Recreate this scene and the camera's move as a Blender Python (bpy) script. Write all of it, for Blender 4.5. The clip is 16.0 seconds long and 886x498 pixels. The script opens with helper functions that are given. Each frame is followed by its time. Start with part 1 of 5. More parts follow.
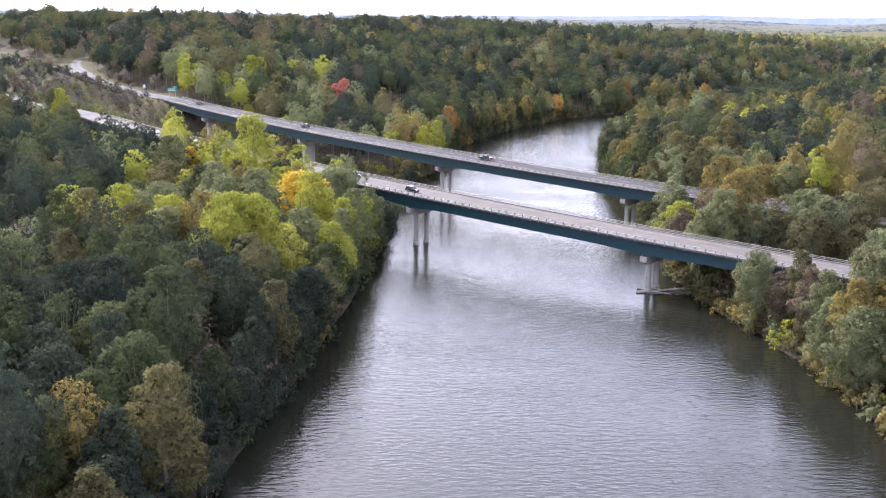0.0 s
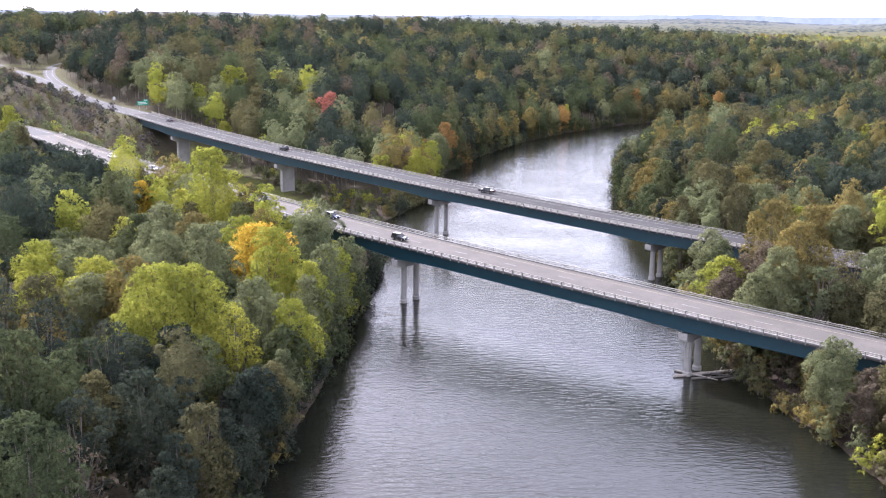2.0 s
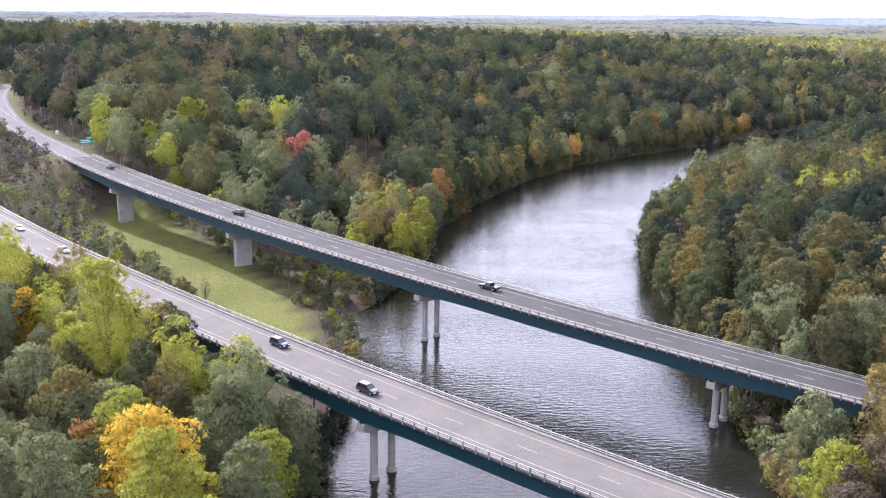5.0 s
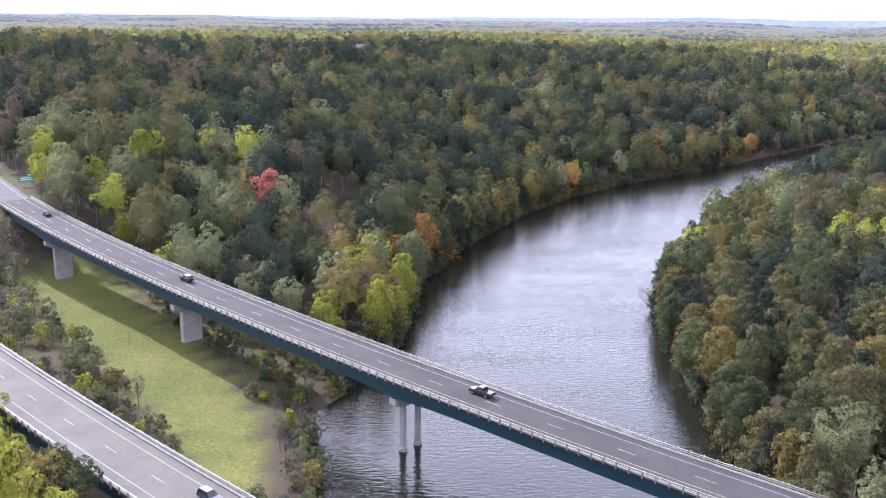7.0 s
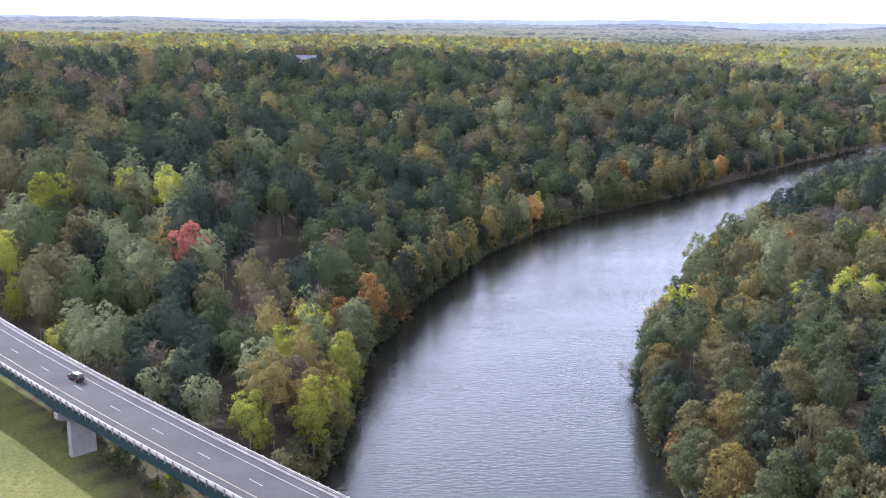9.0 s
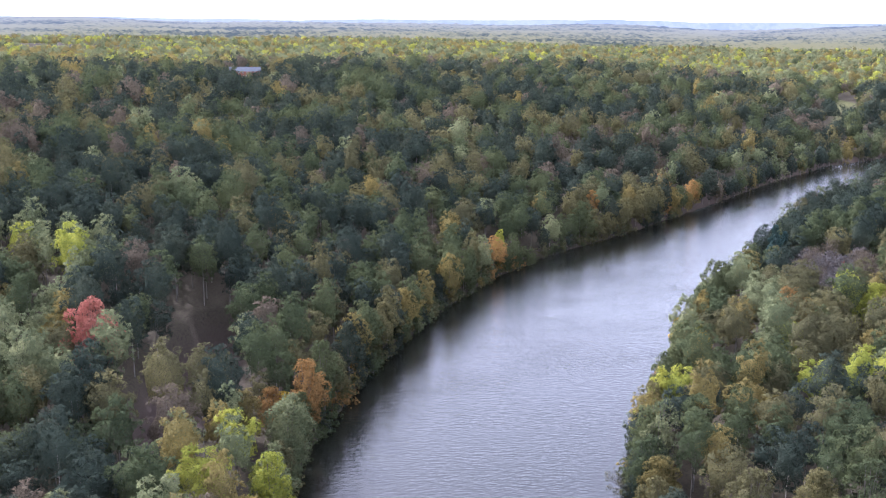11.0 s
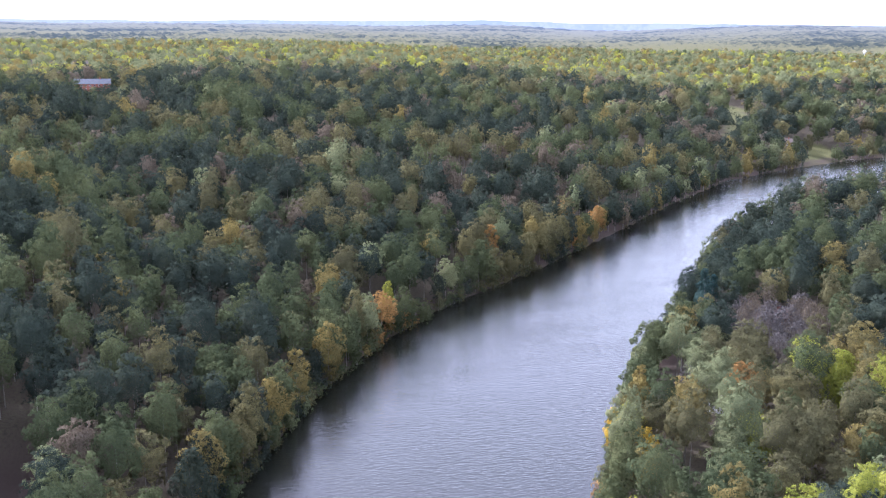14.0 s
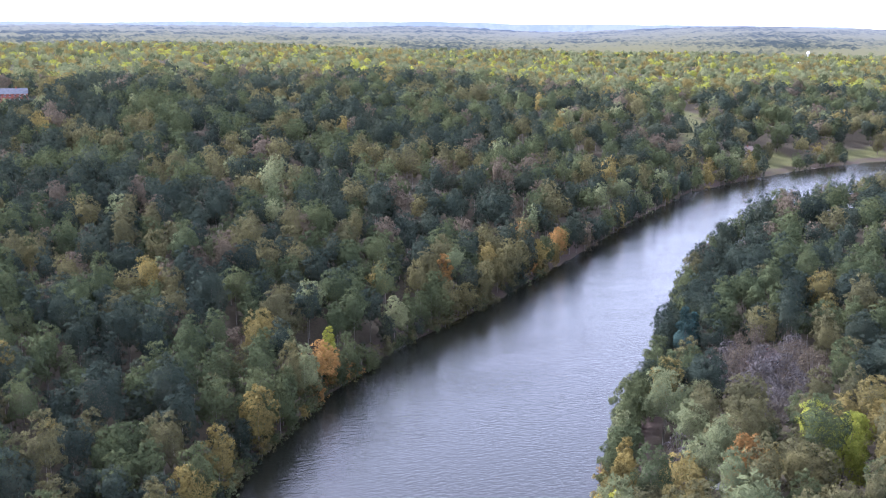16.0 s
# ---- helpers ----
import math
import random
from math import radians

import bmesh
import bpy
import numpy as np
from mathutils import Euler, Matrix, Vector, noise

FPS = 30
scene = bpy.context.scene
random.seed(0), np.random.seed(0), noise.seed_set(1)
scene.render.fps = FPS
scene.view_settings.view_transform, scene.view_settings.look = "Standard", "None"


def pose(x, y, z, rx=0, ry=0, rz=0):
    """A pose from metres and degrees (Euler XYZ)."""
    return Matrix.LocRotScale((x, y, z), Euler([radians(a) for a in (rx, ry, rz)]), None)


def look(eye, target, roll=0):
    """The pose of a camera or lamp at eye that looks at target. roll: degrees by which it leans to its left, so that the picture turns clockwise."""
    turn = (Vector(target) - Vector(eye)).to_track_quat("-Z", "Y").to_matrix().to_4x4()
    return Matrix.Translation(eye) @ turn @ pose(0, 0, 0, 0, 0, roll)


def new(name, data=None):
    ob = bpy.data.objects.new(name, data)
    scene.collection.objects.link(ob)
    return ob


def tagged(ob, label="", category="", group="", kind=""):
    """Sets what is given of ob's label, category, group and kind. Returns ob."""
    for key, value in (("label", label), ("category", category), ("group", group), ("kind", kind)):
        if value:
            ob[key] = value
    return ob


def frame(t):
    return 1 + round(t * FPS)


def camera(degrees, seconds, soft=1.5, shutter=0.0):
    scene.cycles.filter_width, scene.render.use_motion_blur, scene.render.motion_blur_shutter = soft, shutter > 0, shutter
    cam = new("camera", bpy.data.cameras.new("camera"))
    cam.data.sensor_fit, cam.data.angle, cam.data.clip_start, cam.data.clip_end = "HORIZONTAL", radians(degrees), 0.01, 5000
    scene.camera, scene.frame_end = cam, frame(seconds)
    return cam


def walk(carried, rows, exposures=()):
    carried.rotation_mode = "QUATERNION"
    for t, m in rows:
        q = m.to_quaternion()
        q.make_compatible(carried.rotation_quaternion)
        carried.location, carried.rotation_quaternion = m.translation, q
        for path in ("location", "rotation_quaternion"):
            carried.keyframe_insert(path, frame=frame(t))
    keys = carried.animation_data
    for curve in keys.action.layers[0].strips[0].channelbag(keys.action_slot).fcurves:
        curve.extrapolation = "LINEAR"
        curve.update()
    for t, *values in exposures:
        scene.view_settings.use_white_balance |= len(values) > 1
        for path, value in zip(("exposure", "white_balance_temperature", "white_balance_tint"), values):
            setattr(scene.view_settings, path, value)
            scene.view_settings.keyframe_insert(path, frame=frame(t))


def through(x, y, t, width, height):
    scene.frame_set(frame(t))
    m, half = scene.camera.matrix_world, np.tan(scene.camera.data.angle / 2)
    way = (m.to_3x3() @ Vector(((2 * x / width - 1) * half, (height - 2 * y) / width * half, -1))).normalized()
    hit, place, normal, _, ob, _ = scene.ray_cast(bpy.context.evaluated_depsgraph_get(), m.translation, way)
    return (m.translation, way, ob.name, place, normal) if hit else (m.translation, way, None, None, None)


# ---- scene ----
cam = camera(48.8, 16.0, soft=1.1)
METRES, EYE, TILT, LEAN, TURN = 396.0, 67.8, -13.3, -0.5, 0.0
ROWS = [
    (0.0, 0.0, 0.0, 0.0, 0.0, 0.0, -0.0),
    (0.5, 0.0008, 0.0298, 0.0076, 0.01, -0.02, -0.01),
    (1.0, 0.0019, 0.0597, 0.017, -0.01, -0.04, 0.03),
    (1.5, 0.0031, 0.0904, 0.0278, -0.01, -0.05, 0.02),
    (2.0, 0.0044, 0.1211, 0.0391, -0.01, -0.08, 0.01),
    (2.5, 0.0056, 0.1518, 0.0511, 0.0, -0.15, -0.01),
    (3.0, 0.0066, 0.183, 0.0632, -0.02, -0.19, -0.02),
    (3.5, 0.0079, 0.2137, 0.0753, 0.01, -0.21, -0.02),
    (4.0, 0.0088, 0.2448, 0.0874, 0.0, -0.22, -0.01),
    (6.5, 0.0137, 0.3929, 0.1479, -0.39, -0.19, 0.07),
    (7.0, 0.0147, 0.4216, 0.1601, -0.68, -0.18, 0.15),
    (7.5, 0.0158, 0.4505, 0.1724, -1.13, -0.16, 0.26),
    (8.0, 0.0172, 0.4795, 0.1848, -1.75, -0.18, 0.38),
    (8.5, 0.0188, 0.508, 0.1972, -2.6, -0.19, 0.56),
    (9.0, 0.0206, 0.5369, 0.2095, -3.36, -0.19, 0.7),
    (11.5, 0.0357, 0.6834, 0.2728, -6.11, -0.38, 1.41),
    (12.0, 0.0395, 0.712, 0.2814, -6.02, -0.38, 1.46),
    (12.5, 0.0439, 0.7404, 0.2891, -8.02, -0.46, 1.84),
    (13.0, 0.0478, 0.7692, 0.2971, -9.66, -0.51, 2.18),
    (13.5, 0.0525, 0.7974, 0.3053, -11.35, -0.58, 2.59),
    (14.0, 0.057, 0.825, 0.3133, -12.86, -0.64, 2.94),
    (14.5, 0.0628, 0.8519, 0.3212, -13.72, -0.68, 3.17),
    (15.0, 0.0688, 0.8786, 0.3291, -14.58, -0.71, 3.36),
    (15.5, 0.0754, 0.9052, 0.3367, -15.21, -0.74, 3.5),
    (16.0, 0.0825, 0.9314, 0.3441, -15.97, -0.78, 3.66),
]
walk(cam, [(t, pose(0, 0, EYE, TILT, LEAN, TURN) @ pose(METRES * x, METRES * y, METRES * z, 90 + pitch, roll, yaw)) for t, x, y, z, yaw, pitch, roll in ROWS],
     exposures=[(0.0, 1.36, 5700, 25), (4.0, 1.38, 5700, 26), (8.0, 1.27, 5400, 27), (13.0, 1.36, 5270, 27), (16.0, 1.34, 5170, 27)])

# ---------------------------------------------------------------- light
SUN_AZ = math.atan2(-0.64, 0.77)      # clockwise from +y
SUN_EL = radians(38)
world = bpy.data.worlds.new("sky")
scene.world = world
world.use_nodes = True
wn, wl = world.node_tree.nodes, world.node_tree.links
sky = wn.new("ShaderNodeTexSky")
sky.sky_type, sky.sun_disc = "NISHITA", False
sky.sun_elevation, sky.sun_rotation = SUN_EL, SUN_AZ
sky.dust_density, sky.air_density, sky.ozone_density = 5.0, 1.2, 1.5
haze = wn.new("ShaderNodeMix")
haze.data_type, haze.blend_type = "RGBA", "MIX"
haze.inputs[0].default_value = 0.42
wl.new(sky.outputs[0], haze.inputs[6])
haze.inputs[7].default_value = (15.8, 15.6, 15.2, 1)
wl.new(haze.outputs[2], wn["Background"].inputs[0])
wn["Background"].inputs[1].default_value = 0.165
sun = new("sun", bpy.data.lights.new("sun", "SUN"))
sun.data.energy, sun.data.angle, sun.data.color = 5.0, radians(1.0), (1.0, 0.95, 0.86)
sun.matrix_world = look((0, 0, 0), (-math.sin(SUN_AZ) * math.cos(SUN_EL), -math.cos(SUN_AZ) * math.cos(SUN_EL), -math.sin(SUN_EL)))

# ---------------------------------------------------------------- materials


def nodes_of(name):
    m = bpy.data.materials.new(name)
    m.use_nodes = True
    return m, m.node_tree.nodes, m.node_tree.links


def ramp_of(nodes, stops):
    r = nodes.new("ShaderNodeValToRGB")
    while len(r.color_ramp.elements) < len(stops):
        r.color_ramp.elements.new(0.5)
    for e, (p, c) in zip(r.color_ramp.elements, stops):
        e.position, e.color = p, (*c, 1)
    return r


def noise_of(nodes, links, scale, detail=4, rough=0.6, stretch=None, turn=0):
    geo = nodes.new("ShaderNodeNewGeometry")
    mp = nodes.new("ShaderNodeMapping")
    mp.inputs["Scale"].default_value = stretch or (1, 1, 1)
    mp.inputs["Rotation"].default_value = (0, 0, turn)
    tex = nodes.new("ShaderNodeTexNoise")
    tex.inputs["Scale"].default_value, tex.inputs["Detail"].default_value = scale, detail
    tex.inputs["Roughness"].default_value = rough
    links.new(geo.outputs["Position"], mp.inputs["Vector"])
    links.new(mp.outputs[0], tex.inputs["Vector"])
    return tex


def mixed(nodes, links, fac, a, b, blend="MIX"):
    m = nodes.new("ShaderNodeMix")
    m.data_type, m.blend_type = "RGBA", blend
    for sock, v in ((m.inputs[0], fac), (m.inputs[6], a), (m.inputs[7], b)):
        if hasattr(v, "links"):
            links.new(v, sock)
        elif isinstance(v, tuple):
            sock.default_value = (*v, 1)
        else:
            sock.default_value = v
    return m.outputs[2]


def plain(name, dark, light, scale=1.0, fine=8.0, rough=0.8, metal=0.0, bump=0.2, stretch=None, turn=0):
    """A surface with stains at one scale and grain at another."""
    m, n, l = nodes_of(name)
    b = n["Principled BSDF"]
    big = noise_of(n, l, scale, 5, 0.65, stretch, turn)
    small = noise_of(n, l, fine, 3, 0.7)
    r = ramp_of(n, ((0.3, dark), (0.7, light)))
    l.new(big.outputs[0], r.inputs[0])
    g = ramp_of(n, ((0.2, (0.7, 0.7, 0.7)), (0.8, (1.15, 1.15, 1.15))))
    l.new(small.outputs[0], g.inputs[0])
    l.new(mixed(n, l, 1.0, r.outputs[0], g.outputs[0], "MULTIPLY"), b.inputs["Base Color"])
    b.inputs["Roughness"].default_value, b.inputs["Metallic"].default_value = rough, metal
    if rough > 0.8:
        b.inputs["Specular IOR Level"].default_value = 0.15
    if bump:
        bp = n.new("ShaderNodeBump")
        bp.inputs["Strength"].default_value, bp.inputs["Distance"].default_value = bump, 0.05
        l.new(small.outputs[0], bp.inputs["Height"])
        l.new(bp.outputs[0], b.inputs["Normal"])
    return m


def leafy(name, shades, through=0.40, grain=1.0, gaps=0.0):
    """Leaves: a run of shades from tree to tree and from clump to clump, some light let through, sprays of leaves in relief."""
    m, n, l = nodes_of(name)
    n.remove(n["Principled BSDF"])
    out = n["Material Output"]
    big = noise_of(n, l, 0.07, 2, 0.5)
    geo = n.new("ShaderNodeNewGeometry")
    info = n.new("ShaderNodeObjectInfo")
    add = n.new("ShaderNodeMath")
    add.operation = "MULTIPLY_ADD"
    l.new(geo.outputs["Random Per Island"], add.inputs[0])
    add.inputs[1].default_value = 0.26
    l.new(big.outputs[0], add.inputs[2])
    add2 = n.new("ShaderNodeMath")
    add2.operation = "MULTIPLY_ADD"
    l.new(info.outputs["Random"], add2.inputs[0])
    add2.inputs[1].default_value = 0.3
    l.new(add.outputs[0], add2.inputs[2])
    k = len(shades)
    r = ramp_of(n, [(0.35 + 0.75 * i / (k - 1), c) for i, c in enumerate(shades)])
    l.new(add2.outputs[0], r.inputs[0])
    d = n.new("ShaderNodeBsdfDiffuse")
    t = n.new("ShaderNodeBsdfTranslucent")
    spray = noise_of(n, l, 1.1 * grain, 4, 0.7)
    low, high = (0.66, 1.30) if grain > 1 else (0.52, 1.42)
    tone = ramp_of(n, ((0.32, (low, low, low)), (0.68, (high, high, high))))
    l.new(spray.outputs[0], tone.inputs[0])
    leaf = mixed(n, l, 1.0, r.outputs[0], tone.outputs[0], "MULTIPLY")
    l.new(leaf, d.inputs[0])
    l.new(leaf, t.inputs[0])
    bp = n.new("ShaderNodeBump")
    bp.inputs["Strength"].default_value, bp.inputs["Distance"].default_value = 0.6, 0.5 / grain
    l.new(spray.outputs[0], bp.inputs["Height"])
    l.new(bp.outputs[0], d.inputs["Normal"])
    mx = n.new("ShaderNodeMixShader")
    mx.inputs[0].default_value = through
    l.new(d.outputs[0], mx.inputs[1])
    l.new(t.outputs[0], mx.inputs[2])
    last = mx.outputs[0]
    if gaps:
        gap = noise_of(n, l, gaps, 2, 0.7)
        cut = n.new("ShaderNodeMath")
        cut.operation = "GREATER_THAN"
        cut.inputs[1].default_value = 0.52
        l.new(gap.outputs[0], cut.inputs[0])
        clear = n.new("ShaderNodeBsdfTransparent")
        mh = n.new("ShaderNodeMixShader")
        l.new(cut.outputs[0], mh.inputs[0])
        l.new(last, mh.inputs[1])
        l.new(clear.outputs[0], mh.inputs[2])
        last = mh.outputs[0]
    l.new(last, out.inputs[0])
    return m


SHADES = {
    "dark": ("leaf_dark_green", [(0.021, 0.028, 0.023), (0.030, 0.039, 0.029), (0.043, 0.051, 0.034)], 0.35),
    "green": ("leaf_green", [(0.036, 0.047, 0.025), (0.052, 0.064, 0.031), (0.076, 0.085, 0.038)], 0.40),
    "olive": ("leaf_olive", [(0.056, 0.056, 0.030), (0.078, 0.074, 0.036), (0.108, 0.098, 0.042)], 0.40),
    "pale": ("leaf_grey_green", [(0.074, 0.088, 0.046), (0.104, 0.118, 0.058), (0.144, 0.152, 0.074)], 0.40),
    "lime": ("leaf_lime", [(0.125, 0.145, 0.026), (0.185, 0.200, 0.034), (0.260, 0.260, 0.044)], 0.45),
    "yellow": ("leaf_yellow", [(0.300, 0.200, 0.030), (0.420, 0.285, 0.036), (0.520, 0.360, 0.046)], 0.45),
    "orange": ("leaf_orange", [(0.160, 0.096, 0.036), (0.205, 0.120, 0.042), (0.255, 0.152, 0.050)], 0.40),
    "rust": ("leaf_red_brown", [(0.230, 0.075, 0.060), (0.300, 0.105, 0.080), (0.330, 0.145, 0.100)], 0.40),
    "tan": ("leaf_tan", [(0.066, 0.054, 0.040), (0.086, 0.070, 0.050), (0.110, 0.089, 0.060)], 0.35),
    "amber": ("leaf_amber", [(0.092, 0.082, 0.034), (0.126, 0.105, 0.038), (0.172, 0.136, 0.044)], 0.40),
    "bare": ("twig_grey", [(0.054, 0.049, 0.047), (0.076, 0.069, 0.066), (0.102, 0.092, 0.087)], 0.0),
    "fir": ("needle_blue_green", [(0.016, 0.034, 0.032), (0.024, 0.044, 0.040), (0.034, 0.054, 0.046)], 0.1),
}
LEAF = {k: leafy(*v, 1.6, 3.6) for k, v in SHADES.items()}
LEAF_FAR = {k: leafy(v[0] + "_far", v[1], v[2], 0.8, 1.5) for k, v in SHADES.items()}
BARK = plain("bark", (0.07, 0.055, 0.045), (0.16, 0.14, 0.12), 0.6, 6.0, 0.9)
BARK_PALE = plain("bark_pale", (0.12, 0.11, 0.095), (0.20, 0.18, 0.16), 0.6, 6.0, 0.9)
CONCRETE = plain("concrete", (0.2125, 0.1997, 0.1827), (0.3060, 0.2932, 0.2720), 0.35, 5.0, 0.85)
# far deck: cloud shadow painted in as a darker deck colour
DECK_SHADED = plain("deck_cloud_shaded", (0.0272, 0.0263, 0.0263), (0.0425, 0.0408, 0.0399), 0.12, 3.0, 0.9, bump=0.1)
KERB = plain("kerb_concrete", (0.1360, 0.1275, 0.1190), (0.2040, 0.1955, 0.1827), 0.5, 5.0, 0.9)
DECK = plain("deck_concrete", (0.066, 0.0605, 0.0545), (0.094, 0.086, 0.0775), 0.12, 3.0, 0.9, bump=0.1)
ASPHALT = plain("asphalt", (0.043, 0.043, 0.044), (0.066, 0.065, 0.066), 0.15, 5.0, 0.9, bump=0.1)
TEAL = plain("teal_paint", (0.001, 0.020, 0.030), (0.003, 0.030, 0.041), 0.4, 6.0, 0.5, bump=0.05)
STEEL = plain("weathered_rail", (0.1870, 0.1742, 0.1445), (0.2805, 0.2635, 0.2253), 0.5, 5.0, 0.6, 0.2)
PAINT_WHITE = plain("road_paint_white", (0.110, 0.110, 0.107), (0.200, 0.200, 0.194), 0.6, 6.0, 0.8, bump=0)
PAINT_YELLOW = plain("road_paint_yellow", (0.13, 0.115, 0.07), (0.20, 0.175, 0.10), 0.6, 6.0, 0.8, bump=0)
DARK_METAL = plain("dark_bearing", (0.02, 0.02, 0.022), (0.04, 0.04, 0.04), 1.0, 6.0, 0.6, 0.5)


def ground_material():
    m, n, l = nodes_of("ground_cover")
    b = n["Principled BSDF"]
    big = noise_of(n, l, 0.06, 5, 0.6)
    small = noise_of(n, l, 1.2, 5, 0.7)
    leaf = ramp_of(n, ((0.3, (0.026, 0.022, 0.017)), (0.5, (0.045, 0.037, 0.026)), (0.7, (0.048, 0.048, 0.026))))
    l.new(small.outputs[0], leaf.inputs[0])
    grass = ramp_of(n, ((0.32, (0.046, 0.054, 0.018)), (0.50, (0.082, 0.088, 0.026)), (0.68, (0.130, 0.120, 0.042))))
    mixn = n.new("ShaderNodeMath")
    mixn.operation = "MULTIPLY_ADD"
    l.new(small.outputs[0], mixn.inputs[0])
    mixn.inputs[1].default_value = 0.6
    half = n.new("ShaderNodeMath")
    half.operation = "MULTIPLY"
    half.inputs[1].default_value = 0.4
    l.new(big.outputs[0], half.inputs[0])
    l.new(half.outputs[0], mixn.inputs[2])
    l.new(mixn.outputs[0], grass.inputs[0])
    mask = n.new("ShaderNodeAttribute")
    mask.attribute_name = "grass"
    c = mixed(n, l, mask.outputs["Fac"], leaf.outputs[0], grass.outputs[0])
    # mud colour in hollow and pond; on the banks it also stands for shade
    mud_and_shade = n.new("ShaderNodeAttribute")
    mud_and_shade.attribute_name = "mud_and_shade"
    c = mixed(n, l, mud_and_shade.outputs["Fac"], c, (0.050, 0.038, 0.031))
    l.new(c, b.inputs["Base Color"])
    b.inputs["Roughness"].default_value = 0.95
    b.inputs["Specular IOR Level"].default_value = 0.04
    bp = n.new("ShaderNodeBump")
    bp.inputs["Strength"].default_value, bp.inputs["Distance"].default_value = 0.8, 0.4
    l.new(small.outputs[0], bp.inputs["Height"])
    l.new(bp.outputs[0], b.inputs["Normal"])
    return m


def water_material():
    """Ripples a metre or two long, drawn out across the wind, over a slow swell, rougher in gusts."""
    m, n, l = nodes_of("river_water")
    b = n["Principled BSDF"]
    b.inputs["Base Color"].default_value = (0.008, 0.0085, 0.006, 1)
    b.inputs["Roughness"].default_value = 0.10
    b.inputs["IOR"].default_value = 1.36
    w1 = noise_of(n, l, 0.80, 3, 0.55, (0.50, 1.30, 1), radians(-6))
    w2 = noise_of(n, l, 1.5, 2, 0.5, (0.5, 1.4, 1), radians(10))
    gust = noise_of(n, l, 0.018, 3, 0.55, (1.0, 2.2, 1), radians(-20))
    add = n.new("ShaderNodeMath")
    add.operation = "MULTIPLY_ADD"
    l.new(w2.outputs[0], add.inputs[0])
    add.inputs[1].default_value = 0.22
    l.new(w1.outputs[0], add.inputs[2])
    gr = ramp_of(n, ((0.35, (0.55, 0.55, 0.55)), (0.65, (1.0, 1.0, 1.0))))
    l.new(gust.outputs[0], gr.inputs[0])
    bp = n.new("ShaderNodeBump")
    bp.inputs["Distance"].default_value = 0.19
    l.new(gr.outputs[0], bp.inputs["Strength"])
    l.new(add.outputs[0], bp.inputs["Height"])
    l.new(bp.outputs[0], b.inputs["Normal"])
    return m


GROUND, WATER = ground_material(), water_material()

# ---------------------------------------------------------------- mesh helpers


def mesh_of(name, verts, faces, mats, index=None, smooth=False, normals=None):
    me = bpy.data.meshes.new(name)
    if isinstance(faces, np.ndarray):
        k = faces.shape[1]
        me.vertices.add(len(verts))
        me.vertices.foreach_set("co", np.asarray(verts, np.float32).ravel())
        me.loops.add(faces.size)
        me.loops.foreach_set("vertex_index", faces.astype(np.int32).ravel())
        me.polygons.add(len(faces))
        me.polygons.foreach_set("loop_start", np.arange(0, faces.size, k, dtype=np.int32))
        me.update(calc_edges=True)
    else:
        me.from_pydata([tuple(v) for v in verts], [], faces)
    for m in mats if isinstance(mats, (list, tuple)) else [mats]:
        me.materials.append(m)
    if index is not None:
        me.polygons.foreach_set("material_index", np.asarray(index, np.int32))
    if smooth:
        me.polygons.foreach_set("use_smooth", np.ones(len(me.polygons), bool))
    me.update()
    if normals is not None:
        me.normals_split_custom_set_from_vertices(normals.tolist())
    return me


def part(name, me, parent, label="", at=None):
    ob = new(name, me)
    ob.parent = parent
    if at is not None:
        ob.matrix_basis = at
    return tagged(ob, label) if label else ob


def thing(name, label, category, at=None, group="", kind="", me=None):
    ob = new(name, me)
    if at is not None:
        ob.matrix_basis = at
    return tagged(ob, label, category, group, kind)


def box_data(boxes):
    """Verts and quads of axis boxes (x0, x1, y0, y1, z0, z1)."""
    v, f = [], []
    for x0, x1, y0, y1, z0, z1 in boxes:
        k = len(v)
        v += [(x0, y0, z0), (x1, y0, z0), (x1, y1, z0), (x0, y1, z0), (x0, y0, z1), (x1, y0, z1), (x1, y1, z1), (x0, y1, z1)]
        f += [(k, k + 3, k + 2, k + 1), (k + 4, k + 5, k + 6, k + 7), (k, k + 1, k + 5, k + 4), (k + 1, k + 2, k + 6, k + 5), (k + 2, k + 3, k + 7, k + 6), (k + 3, k, k + 4, k + 7)]
    return v, f


def bevelled(v, f, mat, name, width=0.03):
    bm = bmesh.new()
    vs = [bm.verts.new(p) for p in v]
    for q in f:
        bm.faces.new([vs[i] for i in q])
    bmesh.ops.bevel(bm, geom=bm.edges[:], offset=width, segments=1, affect="EDGES")
    me = bpy.data.meshes.new(name)
    bm.to_mesh(me)
    bm.free()
    me.materials.append(mat)
    return me


def tube_data(points, radii, sides=7):
    """A tapered tube along points."""
    v, f = [], []
    pts = [Vector(p) for p in points]
    for i, p in enumerate(pts):
        d = (pts[min(i + 1, len(pts) - 1)] - pts[max(i - 1, 0)]).normalized()
        a = d.orthogonal().normalized()
        b = d.cross(a)
        for k in range(sides):
            q = 2 * math.pi * k / sides
            v.append(p + (a * math.cos(q) + b * math.sin(q)) * radii[i])
    for i in range(len(pts) - 1):
        for k in range(sides):
            j = (k + 1) % sides
            f.append((i * sides + k, i * sides + j, (i + 1) * sides + j, (i + 1) * sides + k))
    return v, f


def merged(lists):
    v, f = [], []
    for a, b in lists:
        k = len(v)
        v += list(a)
        f += [tuple(i + k for i in q) for q in b]
    return v, f


